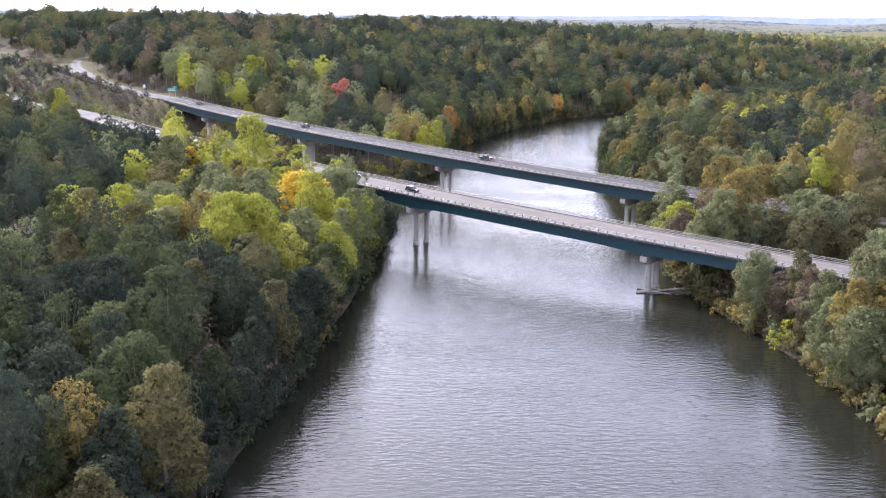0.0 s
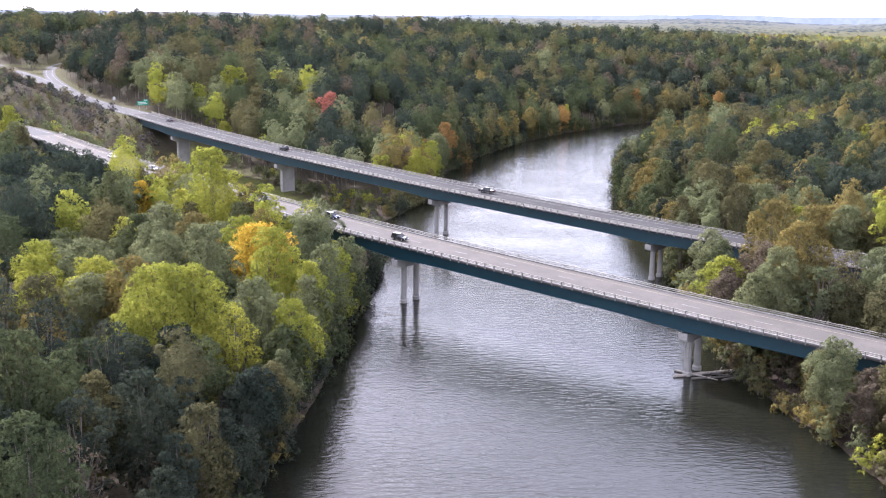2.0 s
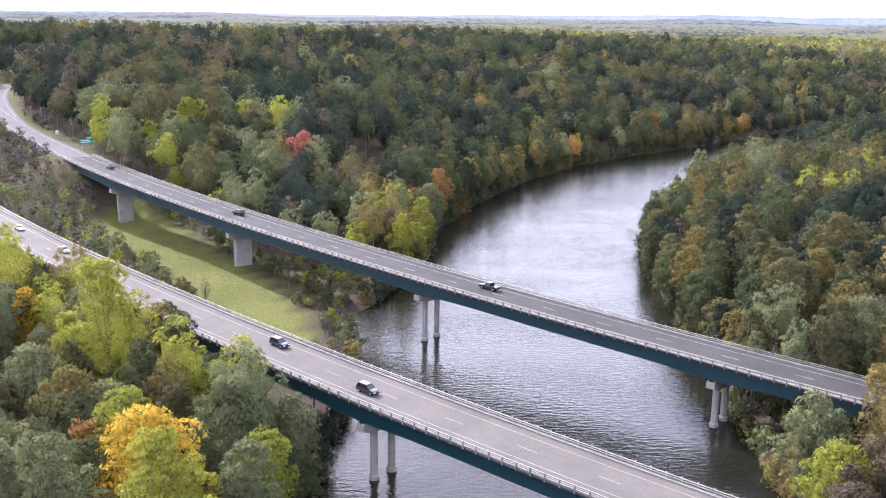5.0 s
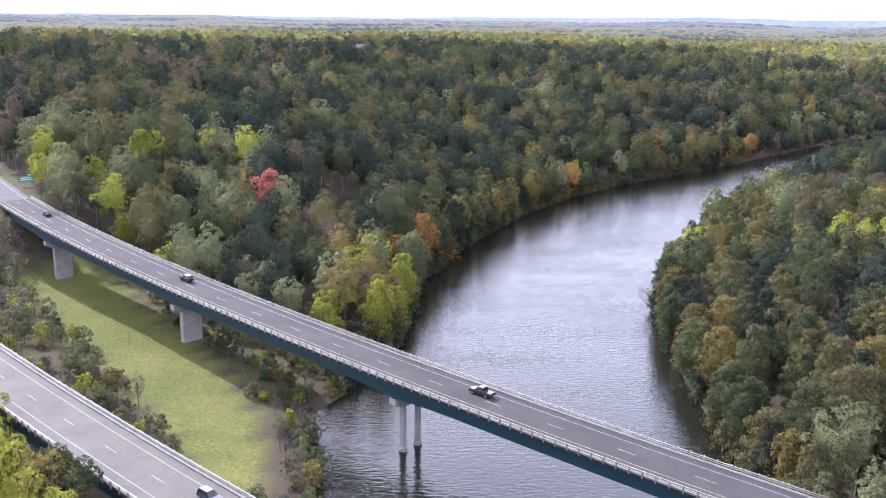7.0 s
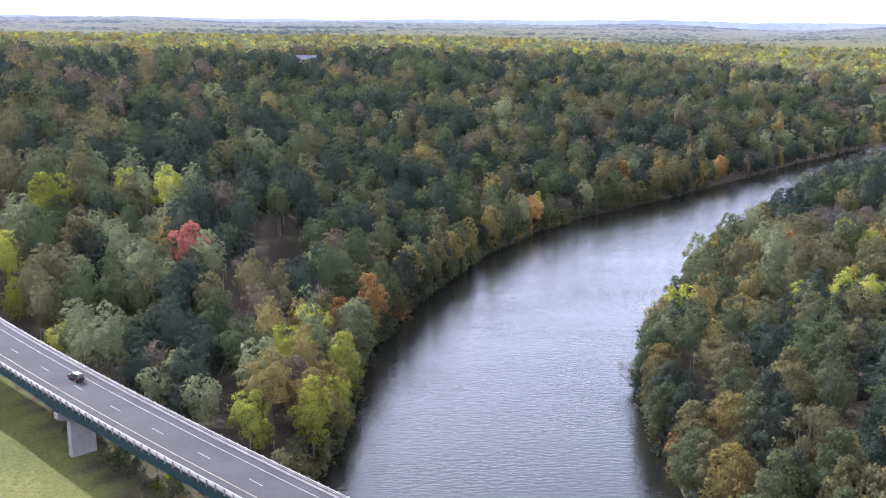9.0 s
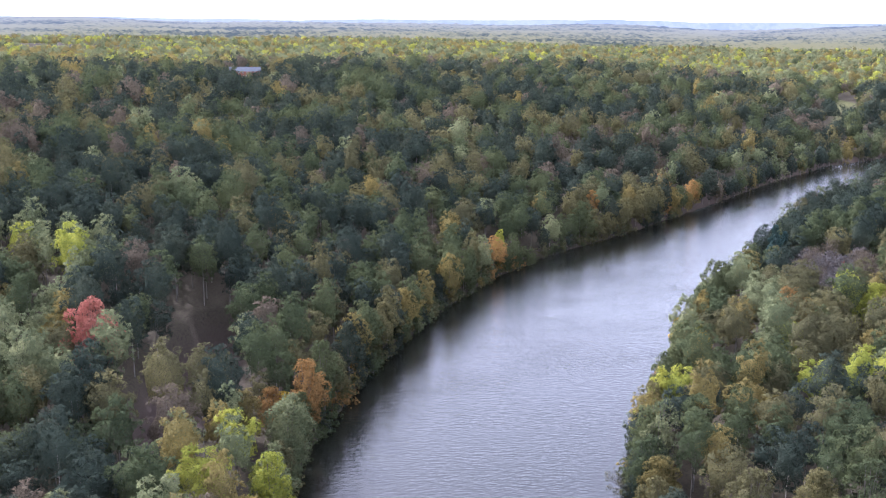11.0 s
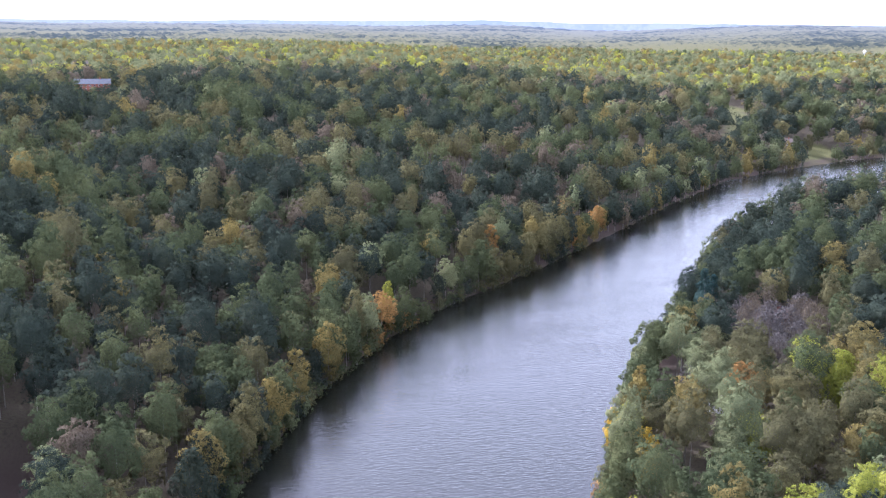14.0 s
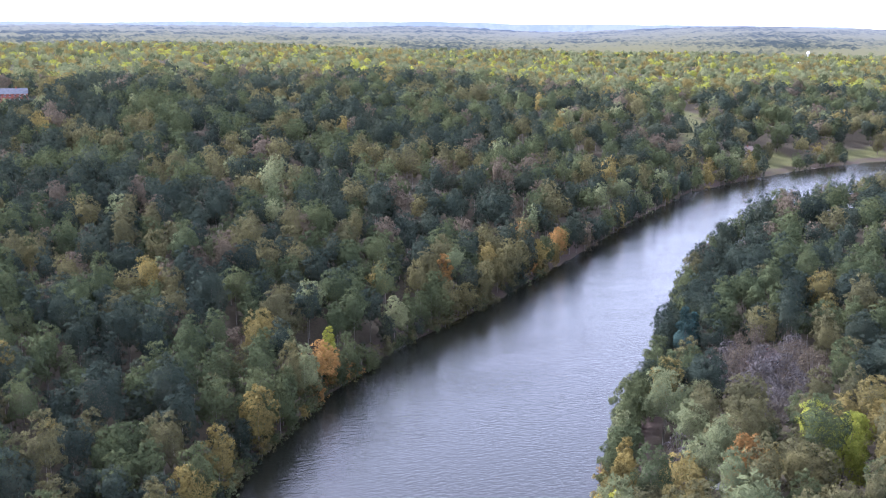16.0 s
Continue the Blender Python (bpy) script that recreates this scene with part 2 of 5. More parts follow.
# ---------------------------------------------------------------- plan
LEFT_BANK = np.array([(-70, -500), (-50, 0), (-37, 110), (-31, 158), (-26, 192), (-23, 228), (-20, 270), (-18, 314), (-18, 355), (-22, 388), (-15, 406), (-6, 444), (-2, 504),
                      (14, 558), (42, 624), (74, 676), (108, 715), (162, 764), (228, 830), (293, 898), (378, 978), (456, 1020), (528, 1052), (624, 1074), (900, 1110), (1700, 1120)], float)
for k_ in range(len(LEFT_BANK)):
    if 440 < LEFT_BANK[k_, 1] < 1060:
        LEFT_BANK[k_] += (3.4, -2.6)
RIGHT_BANK = np.array([(86, -500), (80, 0), (77, 140), (75, 186), (70, 212), (64, 236), (64, 270), (68, 306), (70, 360), (72, 402), (75, 450), (80, 482), (91, 508), (108, 540), (137, 596),
                       (182, 658), (234, 728), (299, 803), (338, 840), (394, 884), (478, 897), (570, 912), (700, 935), (900, 960), (1700, 985)], float)


def line_distance(p, line):
    best = np.full(len(p), 1e9)
    for a, b in zip(line[:-1], line[1:]):
        d = b - a
        k = np.clip(((p - a) @ d) / (d @ d), 0, 1)
        best = np.minimum(best, np.hypot(*(p - a - k[:, None] * d).T))
    return best


def inside(p, poly):
    hit = np.zeros(len(p), bool)
    for a, b in zip(poly, np.roll(poly, -1, 0)):
        c = (a[1] > p[:, 1]) != (b[1] > p[:, 1])
        with np.errstate(divide="ignore", invalid="ignore"):
            x = (b[0] - a[0]) * (p[:, 1] - a[1]) / (b[1] - a[1]) + a[0]
        hit ^= c & (p[:, 0] < x)
    return hit


RIVER = np.vstack((LEFT_BANK, RIGHT_BANK[::-1]))
LEFT_SIDE = np.vstack((LEFT_BANK, [(9000, 1120), (9000, 9000), (-9000, 9000), (-9000, -9000), (-70, -9000)]))


def smooth(a, b, x):
    k = np.clip((x - a) / (b - a), 0, 1)
    return k * k * (3 - 2 * k)


# road lines: start, heading, bends, rail-top height, half width between rails
FAR = (39.25, 339.32, -0.7202, 0.0002275, -0.000502, 15.56, -0.025111, 3.67e-5, 5.84)
NEAR = (-32.84, 318.32, -0.749372, 0.0003225, -0.001233, 16.94, -0.025179, -4e-6, 6.0)


def road_at(line, s):
    """Centre, across, height of the carriageway at stations s."""
    s = np.atleast_1d(np.asarray(s, float))
    x, y, th, k, kc, z0, z1, z2, w = line
    u = np.array([math.cos(th), math.sin(th)])
    n = np.array([-u[1], u[0]])
    t = np.minimum(s + 72, 0)
    c = np.array([x, y]) + s[:, None] * u + (k * s ** 2 + kc * 1e-3 * t ** 3)[:, None] * n
    d = u + (2 * k * s + 3 * kc * 1e-3 * t ** 2)[:, None] * n
    d /= np.linalg.norm(d, axis=1)[:, None]
    return c, np.stack([-d[:, 1], d[:, 0]], 1), z0 + z1 * s + z2 * s ** 2


def onto(line, s, n, dz=0.0):
    c, a, z = road_at(line, s)
    return Vector((*(c[0] + n * a[0]), z[0] + dz))


SPAN = {"far": (-262.0, 104.0), "near": (-196.0, 186.0)}      # the bridges' ends
def approach(line, s0, s1, rest):
    c, a, z = road_at(line, np.linspace(s0, s1, 12))
    pts = [(*p, q) for p, q in zip(c, z)] + list(rest)
    return np.array(pts, float)


ROADS = [
    ("road_far_west", approach(FAR, -262, -275, [(-175, 577, 22.6), (-199, 608, 24), (-240, 672, 26), (-285, 744, 28), (-348, 835, 30), (-430, 960, 33), (-560, 1130, 36)]), 6.2),
    ("road_ramp", np.array([(-215, 636, 24.6), (-250, 700, 26.4), (-282, 764, 28), (-310, 836, 29), (-325, 905, 31), (-300, 960, 33)], float), 4.2),
    ("road_near_west", approach(NEAR, -196, -230, [(-215, 500, 22.5), (-268, 580, 25), (-330, 680, 27.5), (-410, 800, 30), (-520, 950, 33)]), 6.2),
    ("road_far_east", approach(FAR, 104, 150, [(190, 235, 12.6), (260, 185, 12), (360, 120, 12), (520, 20, 12)]), 6.2),
    ("road_near_east", approach(NEAR, 186, 200, [(150, 165, 12.4), (230, 108, 12), (330, 45, 12), (480, -50, 12)]), 6.2),
]


def refine(line, step):
    """Points along a line at even steps, with the sideways unit."""
    seg = np.linalg.norm(np.diff(line, axis=0), axis=1)
    at = np.concatenate(([0], np.cumsum(seg)))
    s = np.linspace(0, at[-1], max(3, int(at[-1] / step)))
    p = np.stack([np.interp(s, at, line[:, i]) for i in range(line.shape[1])], 1)
    for _ in range(30):
        p[1:-1] = (p[:-2] + 2 * p[1:-1] + p[2:]) / 4
    t = np.gradient(p[:, :2], axis=0)
    t /= np.linalg.norm(t, axis=1)[:, None]
    return p, np.stack([-t[:, 1], t[:, 0]], 1)


ROAD_LINES = [(name, *refine(line, 6.0), w) for name, line, w in ROADS]
CLEARING = np.array([(-20, 338), (-28, 336), (-38, 350), (-50, 372), (-68, 398), (-90, 430), (-110, 458), (-126, 486), (-116, 508), (-102, 494), (-84, 466), (-66, 438), (-50, 418), (-40, 400), (-32, 380), (-26, 360)], float)
HOLLOW = np.array([(-43, 506), (-29, 510), (-18, 528), (-16, 560), (-20, 586), (-29, 588), (-36, 566), (-42, 540)], float)
POND = np.array([(-190, 262), (-150, 268), (-112, 292), (-118, 322), (-160, 330), (-230, 310)], float)
GROVE = np.array([(176, 604), (196, 598), (224, 616), (230, 650), (206, 658), (186, 642)], float)
SCRUB = np.array([(-16, 330), (-30, 372), (-58, 402), (-96, 448), (-128, 505), (-165, 566), (-205, 640), (-300, 780), (-420, 930), (-520, 930), (-420, 760), (-330, 640), (-262, 540), (-205, 465), (-150, 405), (-100, 372), (-60, 345), (-40, 330)], float)
BELOW_SCRUB = np.array([(-19, 342), (-19, 385), (-12, 402), (-8, 426), (-24, 424), (-40, 436), (-62, 452), (-92, 492), (-120, 530), (-128, 522), (-116, 510), (-100, 494), (-82, 466), (-64, 438), (-48, 418), (-38, 400), (-31, 380), (-25, 360)], float)
FIELDS = [np.array(q, float) for q in ([(-92, 1096), (-40, 1096), (-46, 1164), (-90, 1164)], [(446, 1096), (476, 1102), (630, 1385), (602, 1410)], [(470, 1022), (536, 1054), (540, 1096), (496, 1084), (474, 1050)],
                                       [(566, 1060), (640, 1074), (644, 1112), (576, 1100)], [(300, 985), (352, 1010), (362, 1050), (316, 1040)], [(-640, 2330), (-420, 2300), (-400, 2560), (-660, 2600)])]


def land(x, y):
    """Height of the ground, grass, and mud with painted bank shade there."""
    p = np.stack([x, y], 1)
    wet = inside(p, RIVER)
    left = inside(p, LEFT_SIDE)
    dl, dr = line_distance(p, LEFT_BANK), line_distance(p, RIGHT_BANK)
    d = np.minimum(dl, dr)
    roll = np.sin(x * 0.013 + 1) * np.cos(y * 0.011) + 0.6 * np.sin(x * 0.031 + y * 0.023)
    z = np.where(wet, -0.4 - 1.8 * smooth(0, 10, d), 0.05 + 1.5 * smooth(0, 3, d) + 0.055 * np.minimum(np.maximum(d - 4, 0), 60))
    up = smooth(470, 570, y + 0.10 * x)
    hill = 50 * (1 - np.exp(-np.maximum(dl - 14, 0) / 205)) * up * (1 - 0.75 * smooth(250, 700, x)) * (1 - 0.55 * smooth(900, 1700, y))
    z = np.where(left & ~wet, z + hill + roll * np.minimum(dl / 60, 1) * (0.5 + 2.0 * up), z)
    z = np.where(~left & ~wet, z + roll * np.minimum(dr / 60, 1) + 12 * smooth(250, 1500, dr), z)
    z = z + 12 * np.exp(-((x + 67) ** 2 + (y - 1158) ** 2) / 45.0 ** 2)
    grass = inside(p, CLEARING).astype(float)
    for q, k in [(q, 0.55) for q in FIELDS] + [(SCRUB, 0.08), (BELOW_SCRUB, 0.3)]:
        grass = np.maximum(grass, inside(p, q) * k)
    # real mud in hollow and pond; bank band also paints shade under trees
    mud_and_shade = smooth(11, 5, d) * ~wet + inside(p, HOLLOW) + inside(p, POND)
    pond = inside(p, POND) | inside(p, HOLLOW)
    z = np.where(pond, np.minimum(z, 2.0), z)
    for _, q, a, w in ROAD_LINES:
        near = np.flatnonzero((np.abs(x - q[:, 0].mean()) < np.ptp(q[:, 0]) / 2 + 80) & (np.abs(y - q[:, 1].mean()) < np.ptp(q[:, 1]) / 2 + 80))
        if not len(near):
            continue
        dd = np.hypot(p[near, None, 0] - q[None, :, 0], p[near, None, 1] - q[None, :, 1])
        i = dd.argmin(1)
        dist, top = dd.min(1), q[i, 2] - 0.3
        lo = top - np.maximum(dist - w - 3, 0) * 0.5
        hi = top + np.maximum(dist - w - 8, 0) * 0.5
        keep = ~wet[near]
        z[near] = np.where(keep, np.clip(z[near], lo, np.maximum(hi, lo)), z[near])
        grass[near] = np.maximum(grass[near], (smooth(13, 8, dist) * 0.4) * keep)
    return z, np.clip(grass, 0, 1), np.clip(mud_and_shade, 0, 1)


def axis(parts):
    return np.concatenate([np.arange(a, b, st) for a, b, st in parts])


def build_ground():
    gx = axis([(-4600, -1200, 200), (-1200, -300, 40), (-300, 420, 5), (420, 1000, 10), (1000, 1200, 25), (1200, 4801, 200)])
    gy = axis([(-900, -100, 80), (-100, 760, 5), (760, 1300, 9), (1300, 2400, 50), (2400, 4801, 200)])
    X, Y = np.meshgrid(gx, gy)
    z, g, mu = land(X.ravel(), Y.ravel())
    v = np.stack([X.ravel(), Y.ravel(), z], 1)
    w = len(gx)
    i = (np.arange(len(gy) - 1)[:, None] * w + np.arange(w - 1)[None]).ravel()
    f = np.stack([i, i + 1, i + w + 1, i + w], 1)
    me = mesh_of("ground", v, f, GROUND, smooth=True)
    for name, val in (("grass", g), ("mud_and_shade", mu)):
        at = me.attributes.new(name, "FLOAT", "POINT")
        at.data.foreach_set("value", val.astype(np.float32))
    thing("ground", "brown leaf-strewn forest floor with grassy clearings", "ground", kind="structure", me=me)


build_ground()
wv = np.array([(-400, -600, 0), (1800, -600, 0), (1800, 1300, 0), (-400, 1300, 0)], float)
thing("water", "grey rippled river water reflecting a pale sky", "river", kind="structure", me=mesh_of("water", wv, np.array([[0, 1, 2, 3]]), WATER))

# ---------------------------------------------------------------- roads


def ribbon(q, a, n0, n1, dz, thick=0.0):
    l, r = q.copy(), q.copy()
    l[:, :2] += a * n0
    r[:, :2] += a * n1
    l[:, 2] += dz
    r[:, 2] += dz
    k = len(q)
    v = np.vstack((l, r))
    i = np.arange(k - 1)
    return v, np.stack([i, i + k, i + k + 1, i + 1], 1)


for name, q, a, w in ROAD_LINES:
    v, f = ribbon(q, a, -w, w, 0.0)
    ob = thing(name, "weathered grey asphalt road running into the forest", "road", kind="structure", me=mesh_of(name, v, f, ASPHALT))
    for off in (-w + 1.9, w - 2.3):
        v, f = ribbon(q, a, off, off + 0.18, 0.012)
        part("edge_line", mesh_of("edge_line", v, f, PAINT_WHITE), ob, "white painted edge line")

# ---------------------------------------------------------------- bridges


def sweep(line, profile, s0, s1, step, drop=None):
    """A closed profile of (across, up) carried along a line; drop(s) lowers the points marked in it."""
    s = np.linspace(s0, s1, max(2, int(round((s1 - s0) / step)) + 1))
    c, a, z = road_at(line, s)
    k = len(profile)
    v = np.zeros((len(s), k, 3))
    for j, pr in enumerate(profile):
        v[:, j, :2] = c + a * pr[0]
        v[:, j, 2] = z + pr[1] - (drop(s) if drop is not None and len(pr) > 2 else 0)
    i = (np.arange(len(s) - 1)[:, None] * k + np.arange(k)[None])
    j = (np.arange(len(s) - 1)[:, None] * k + (np.arange(k)[None] + 1) % k)
    faces = [tuple(q) for q in np.stack([i, j, j + k, i + k], 2).reshape(-1, 4)]
    e = (len(s) - 1) * k
    faces += [tuple(range(k))[::-1], tuple(range(e, e + k))]
    return v.reshape(-1, 3), faces


def rect(n0, n1, z0, z1):
    return [(n0, z0), (n1, z0), (n1, z1), (n0, z1)]


def cap_mesh(name, half, top, depth, thick):
    """A hammerhead: full depth over the columns, thinner towards its tips. x along the bridge, y across."""
    inner = half * 0.62
    prof = [(-half, top), (half, top), (half, top - depth * 0.62), (inner, top - depth), (-inner, top - depth), (-half, top - depth * 0.62)]
    v = [(x, y, z) for x in (-thick / 2, thick / 2) for y, z in prof]
    k = len(prof)
    f = [tuple(range(k)), tuple(range(2 * k - 1, k - 1, -1))] + [(i, i + k, (i + 1) % k + k, (i + 1) % k) for i in range(k)]
    return bevelled(v, f, CONCRETE, name, 0.05)


def column_mesh(z0, z1, r, foot):
    lathe = [(z0, foot), (z0 + 1.2, foot), (z0 + 1.5, r), (z1, r)]
    sides = 20
    v = [(rr * math.cos(2 * math.pi * k / sides), rr * math.sin(2 * math.pi * k / sides), zz) for zz, rr in lathe for k in range(sides)]
    f = [(i * sides + k, i * sides + (k + 1) % sides, (i + 1) * sides + (k + 1) % sides, (i + 1) * sides + k) for i in range(len(lathe) - 1) for k in range(sides)]
    me = mesh_of("column", v, f + [tuple(range(len(v) - sides, len(v)))], CONCRETE)
    return me


def ground_z(x, y):
    return float(land(np.array([x], float), np.array([y], float))[0][0])


def build_bridge(line, s0, s1, piers, label, slab_from):
    w = line[8]
    root = thing("bridge", label, "bridge", group="twin road bridges")
    depth = 2.9

    def haunch(s):
        return sum(0.55 * np.exp(-((s - p) / 9.0) ** 2) for p, _ in piers)

    part("deck", mesh_of("deck", *sweep(line, rect(-w - 0.5, w + 0.5, -0.32, 0.0), s0, s1, 4), DECK_SHADED if line is FAR else DECK), root, "worn grey bridge deck")
    for side in (-1, 1):
        e = w * side
        n0, n1 = sorted((e - 0.12 * side, e + 0.52 * side))
        part("kerb", mesh_of("kerb", *sweep(line, rect(n0, n1, 0.004, 0.28), s0, s1, 4), KERB), root, "pale concrete kerb")
        for k, up in enumerate((0.52, 0.88)):
            n0, n1 = sorted((e + 0.36 * side, e + 0.53 * side))
            part("rail", mesh_of("rail", *sweep(line, rect(n0, n1, up, up + 0.13), s0, s1, 4), STEEL), root, "weathered pale metal rail")
    for k, off in enumerate((-w + 0.75, -w * 0.3, w * 0.3, w - 0.75)):
        lo = -0.32 - depth
        beam = [(off - 0.28, lo, 1), (off + 0.28, lo, 1), (off + 0.28, lo + 0.06, 1), (off + 0.04, lo + 0.06, 1), (off + 0.04, -0.36), (off + 0.25, -0.36),
                (off + 0.25, -0.325), (off - 0.25, -0.325), (off - 0.25, -0.36), (off - 0.04, -0.36), (off - 0.04, lo + 0.06, 1), (off - 0.28, lo + 0.06, 1)]
        data = sweep(line, beam, s0 + 0.3, s1 - 0.3, 3, haunch)
        part("girder", mesh_of("girder", *data, TEAL), root, "dark teal painted steel plate girder")
    # lines on the deck
    near_side = (-3.4, PAINT_YELLOW, "faded yellow edge line") if line is FAR else (-3.6, PAINT_WHITE, "white edge line")
    far_side = (3.9, PAINT_WHITE, "white edge line") if line is FAR else (3.9, PAINT_YELLOW, "faded yellow edge line")
    for off, mat, nm in (near_side, far_side):
        width = 0.15
        part("edge_line", mesh_of("edge_line", *sweep(line, rect(off, off + width, 0.003, 0.012), s0, s1, 4), mat), root, nm)
    for s in np.arange(s0 + 4, s1 - 4, 15.2):
        part("lane_dash", mesh_of("lane_dash", *sweep(line, rect(0.05, 0.20, 0.003, 0.012), s, s + 3.8, 2), PAINT_WHITE), root)
    # posts share one mesh a side
    pv, pf = box_data([(-0.10, 0.10, -0.12, 0.12, -0.28, 1.12)])
    post = bevelled(pv, pf, KERB, "post", 0.02)
    stations = np.arange(s0 + 1, s1 - 0.5, (s1 - s0) / 145)
    c, a, z = road_at(line, stations)
    for side in (-1, 1):
        for p, n, h in zip(c, a, z):
            q = p + n * side * (w + 0.66)
            part("post", post, root, at=pose(q[0], q[1], h, 0, 0, math.degrees(math.atan2(-n[0], n[1]))))
    # piers
    for s, kind in piers:
        c, a, z = road_at(line, [s])
        (x, y), h = c[0], z[0]
        yaw = math.degrees(math.atan2(-a[0][0], a[0][1]))
        g = min(ground_z(x, y), ground_z(x + 2, y), ground_z(x, y - 3)) - 1.0
        pier = part("pier", None, root, "pale concrete bridge pier", at=pose(x, y, 0, 0, 0, yaw))
        under = h - 0.32 - depth - 0.55 - 0.35
        part("cap", cap_mesh("cap", w - 0.3, under, 2.3, 1.9), pier)
        if kind == "wall":
            v, f = box_data([(-0.85, 0.85, -2.9, 2.9, g, under - 2.29)])
            part("stem", bevelled(v, f, CONCRETE, "stem", 0.12), pier)
        else:
            me = column_mesh(min(g, -1.5) if ground_z(x, y) < 0 else g, under - 2.29, 0.72, 1.0)
            if ground_z(x, y) < 0:
                me = column_mesh(-0.5, under - 2.29, 0.72, 0.98)
            for yy in (-2.3, 2.3):
                part("column", me, pier, at=pose(0, yy, 0))
        for yy in (-w + 0.75, -w * 0.3, w * 0.3, w - 0.75):
            v, f = box_data([(-0.35, 0.35, yy - 0.3, yy + 0.3, under, under + 0.37)])
            part("bearing", bevelled(v, f, DARK_METAL, "bearing", 0.03), pier, "dark steel bearing")
    for s, sgn in ((s0, -1), (s1, 1)):
        c, a, z = road_at(line, [s])
        yaw = math.degrees(math.atan2(-a[0][0], a[0][1]))
        v, f = box_data([(0.0, 1.4, -w - 0.6, w + 0.6, -8.0, -0.34)])
        v = [((p[0] - 0.5) * sgn + 0.5 * sgn, p[1], p[2]) for p in v]
        part("abutment", mesh_of("abutment", v, f, CONCRETE), root, "pale concrete abutment wall", at=pose(c[0][0], c[0][1], z[0], 0, 0, yaw))
    return root


build_bridge(FAR, *SPAN["far"], [(-216, "wall"), (-134.4, "wall"), (-50.4, "columns"), (31.2, "columns")], "far long road bridge with teal girders on concrete piers", 0)
build_bridge(NEAR, *SPAN["near"], [(-122, "columns"), (-43, "wall"), (36, "columns"), (115.2, "columns")], "near long road bridge with teal girders on concrete piers", 0)

# ---------------------------------------------------------------- trees
rng = np.random.default_rng(7)


def crown_lobes(r, height, spread, low, count, tip):
    """Balls that make up a crown: centres and radii."""
    lobes = []
    for i in range(count):
        k = (i + 0.5) / count
        zz = low + (height - low) * (k ** 0.8)
        mid = (zz - low) / (height - low)
        env = spread * (math.sin(math.pi * (0.16 + 0.80 * mid)) ** 0.7 if not tip else (1.02 - mid) ** 0.8)
        a = i * 2.4 + r.uniform(-0.5, 0.5)
        d = env * r.uniform(0.40, 0.95)
        rad = spread * r.uniform(0.19, 0.36) * (0.75 if mid > 0.8 else 1)
        lobes.append((d * math.cos(a), d * math.sin(a), min(zz, height - rad * 0.7), rad))
    return np.array(lobes)


def cards(r, lobes, count, size, jag=0.6, droop=0.8, lift=0.25):
    """Leaf clumps on the outer sides of the lobes, as small triangles."""
    area = lobes[:, 3] ** 2
    which = r.choice(len(lobes), count, p=area / area.sum())
    d = r.normal(size=(count, 3))
    d[:, 2] = d[:, 2] + lift
    d /= np.linalg.norm(d, axis=1)[:, None]
    d2 = d.copy()
    d2[:, 2] *= droop
    p = lobes[which, :3] + d2 * (lobes[which, 3] * r.uniform(0.72, 1.12, count) ** 0.8)[:, None]
    n = d + r.normal(size=(count, 3)) * jag
    n[:, 2] += 0.25
    n /= np.linalg.norm(n, axis=1)[:, None]
    t = np.cross(n, r.normal(size=(count, 3)))
    t /= np.linalg.norm(t, axis=1)[:, None]
    b = np.cross(n, t)
    s = size * r.uniform(0.6, 1.35, count)[:, None]
    tri = np.stack([p - t * s * 0.6 - b * s * 0.4, p + t * s * 0.6 - b * s * 0.35, p + b * s * r.uniform(0.5, 1.0, count)[:, None]], 1)
    return tri.reshape(-1, 3), np.repeat(d + 0.45 * n, 3, 0)


def sphere(level):
    bm = bmesh.new()
    bmesh.ops.create_icosphere(bm, subdivisions=level, radius=1.0)
    v = np.array([q.co[:] for q in bm.verts])
    f = np.array([[q.index for q in p.verts] for p in bm.faces])
    bm.free()
    return v, f


SPHERES = {k: sphere(k) for k in (1, 2, 3)}


def reach(d, lobes, core):
    """How far the outline of the lobes lies from the core in the directions d."""
    best = np.full(len(d), 0.0)
    for x, y, z, rad in lobes:
        c = np.array([x, y, z]) - core
        along = d @ c
        under = rad * rad - (c @ c - along ** 2)
        best = np.maximum(best, np.where(under > 0, along + np.sqrt(np.maximum(under, 0)), 0))
    return best


def vertex_normals(v, f):
    face = np.cross(v[f[:, 1]] - v[f[:, 0]], v[f[:, 2]] - v[f[:, 0]])
    nrm = np.zeros_like(v)
    for k in range(3):
        np.add.at(nrm, f[:, k], face)
    return nrm / (np.linalg.norm(nrm, axis=1)[:, None] + 1e-9)


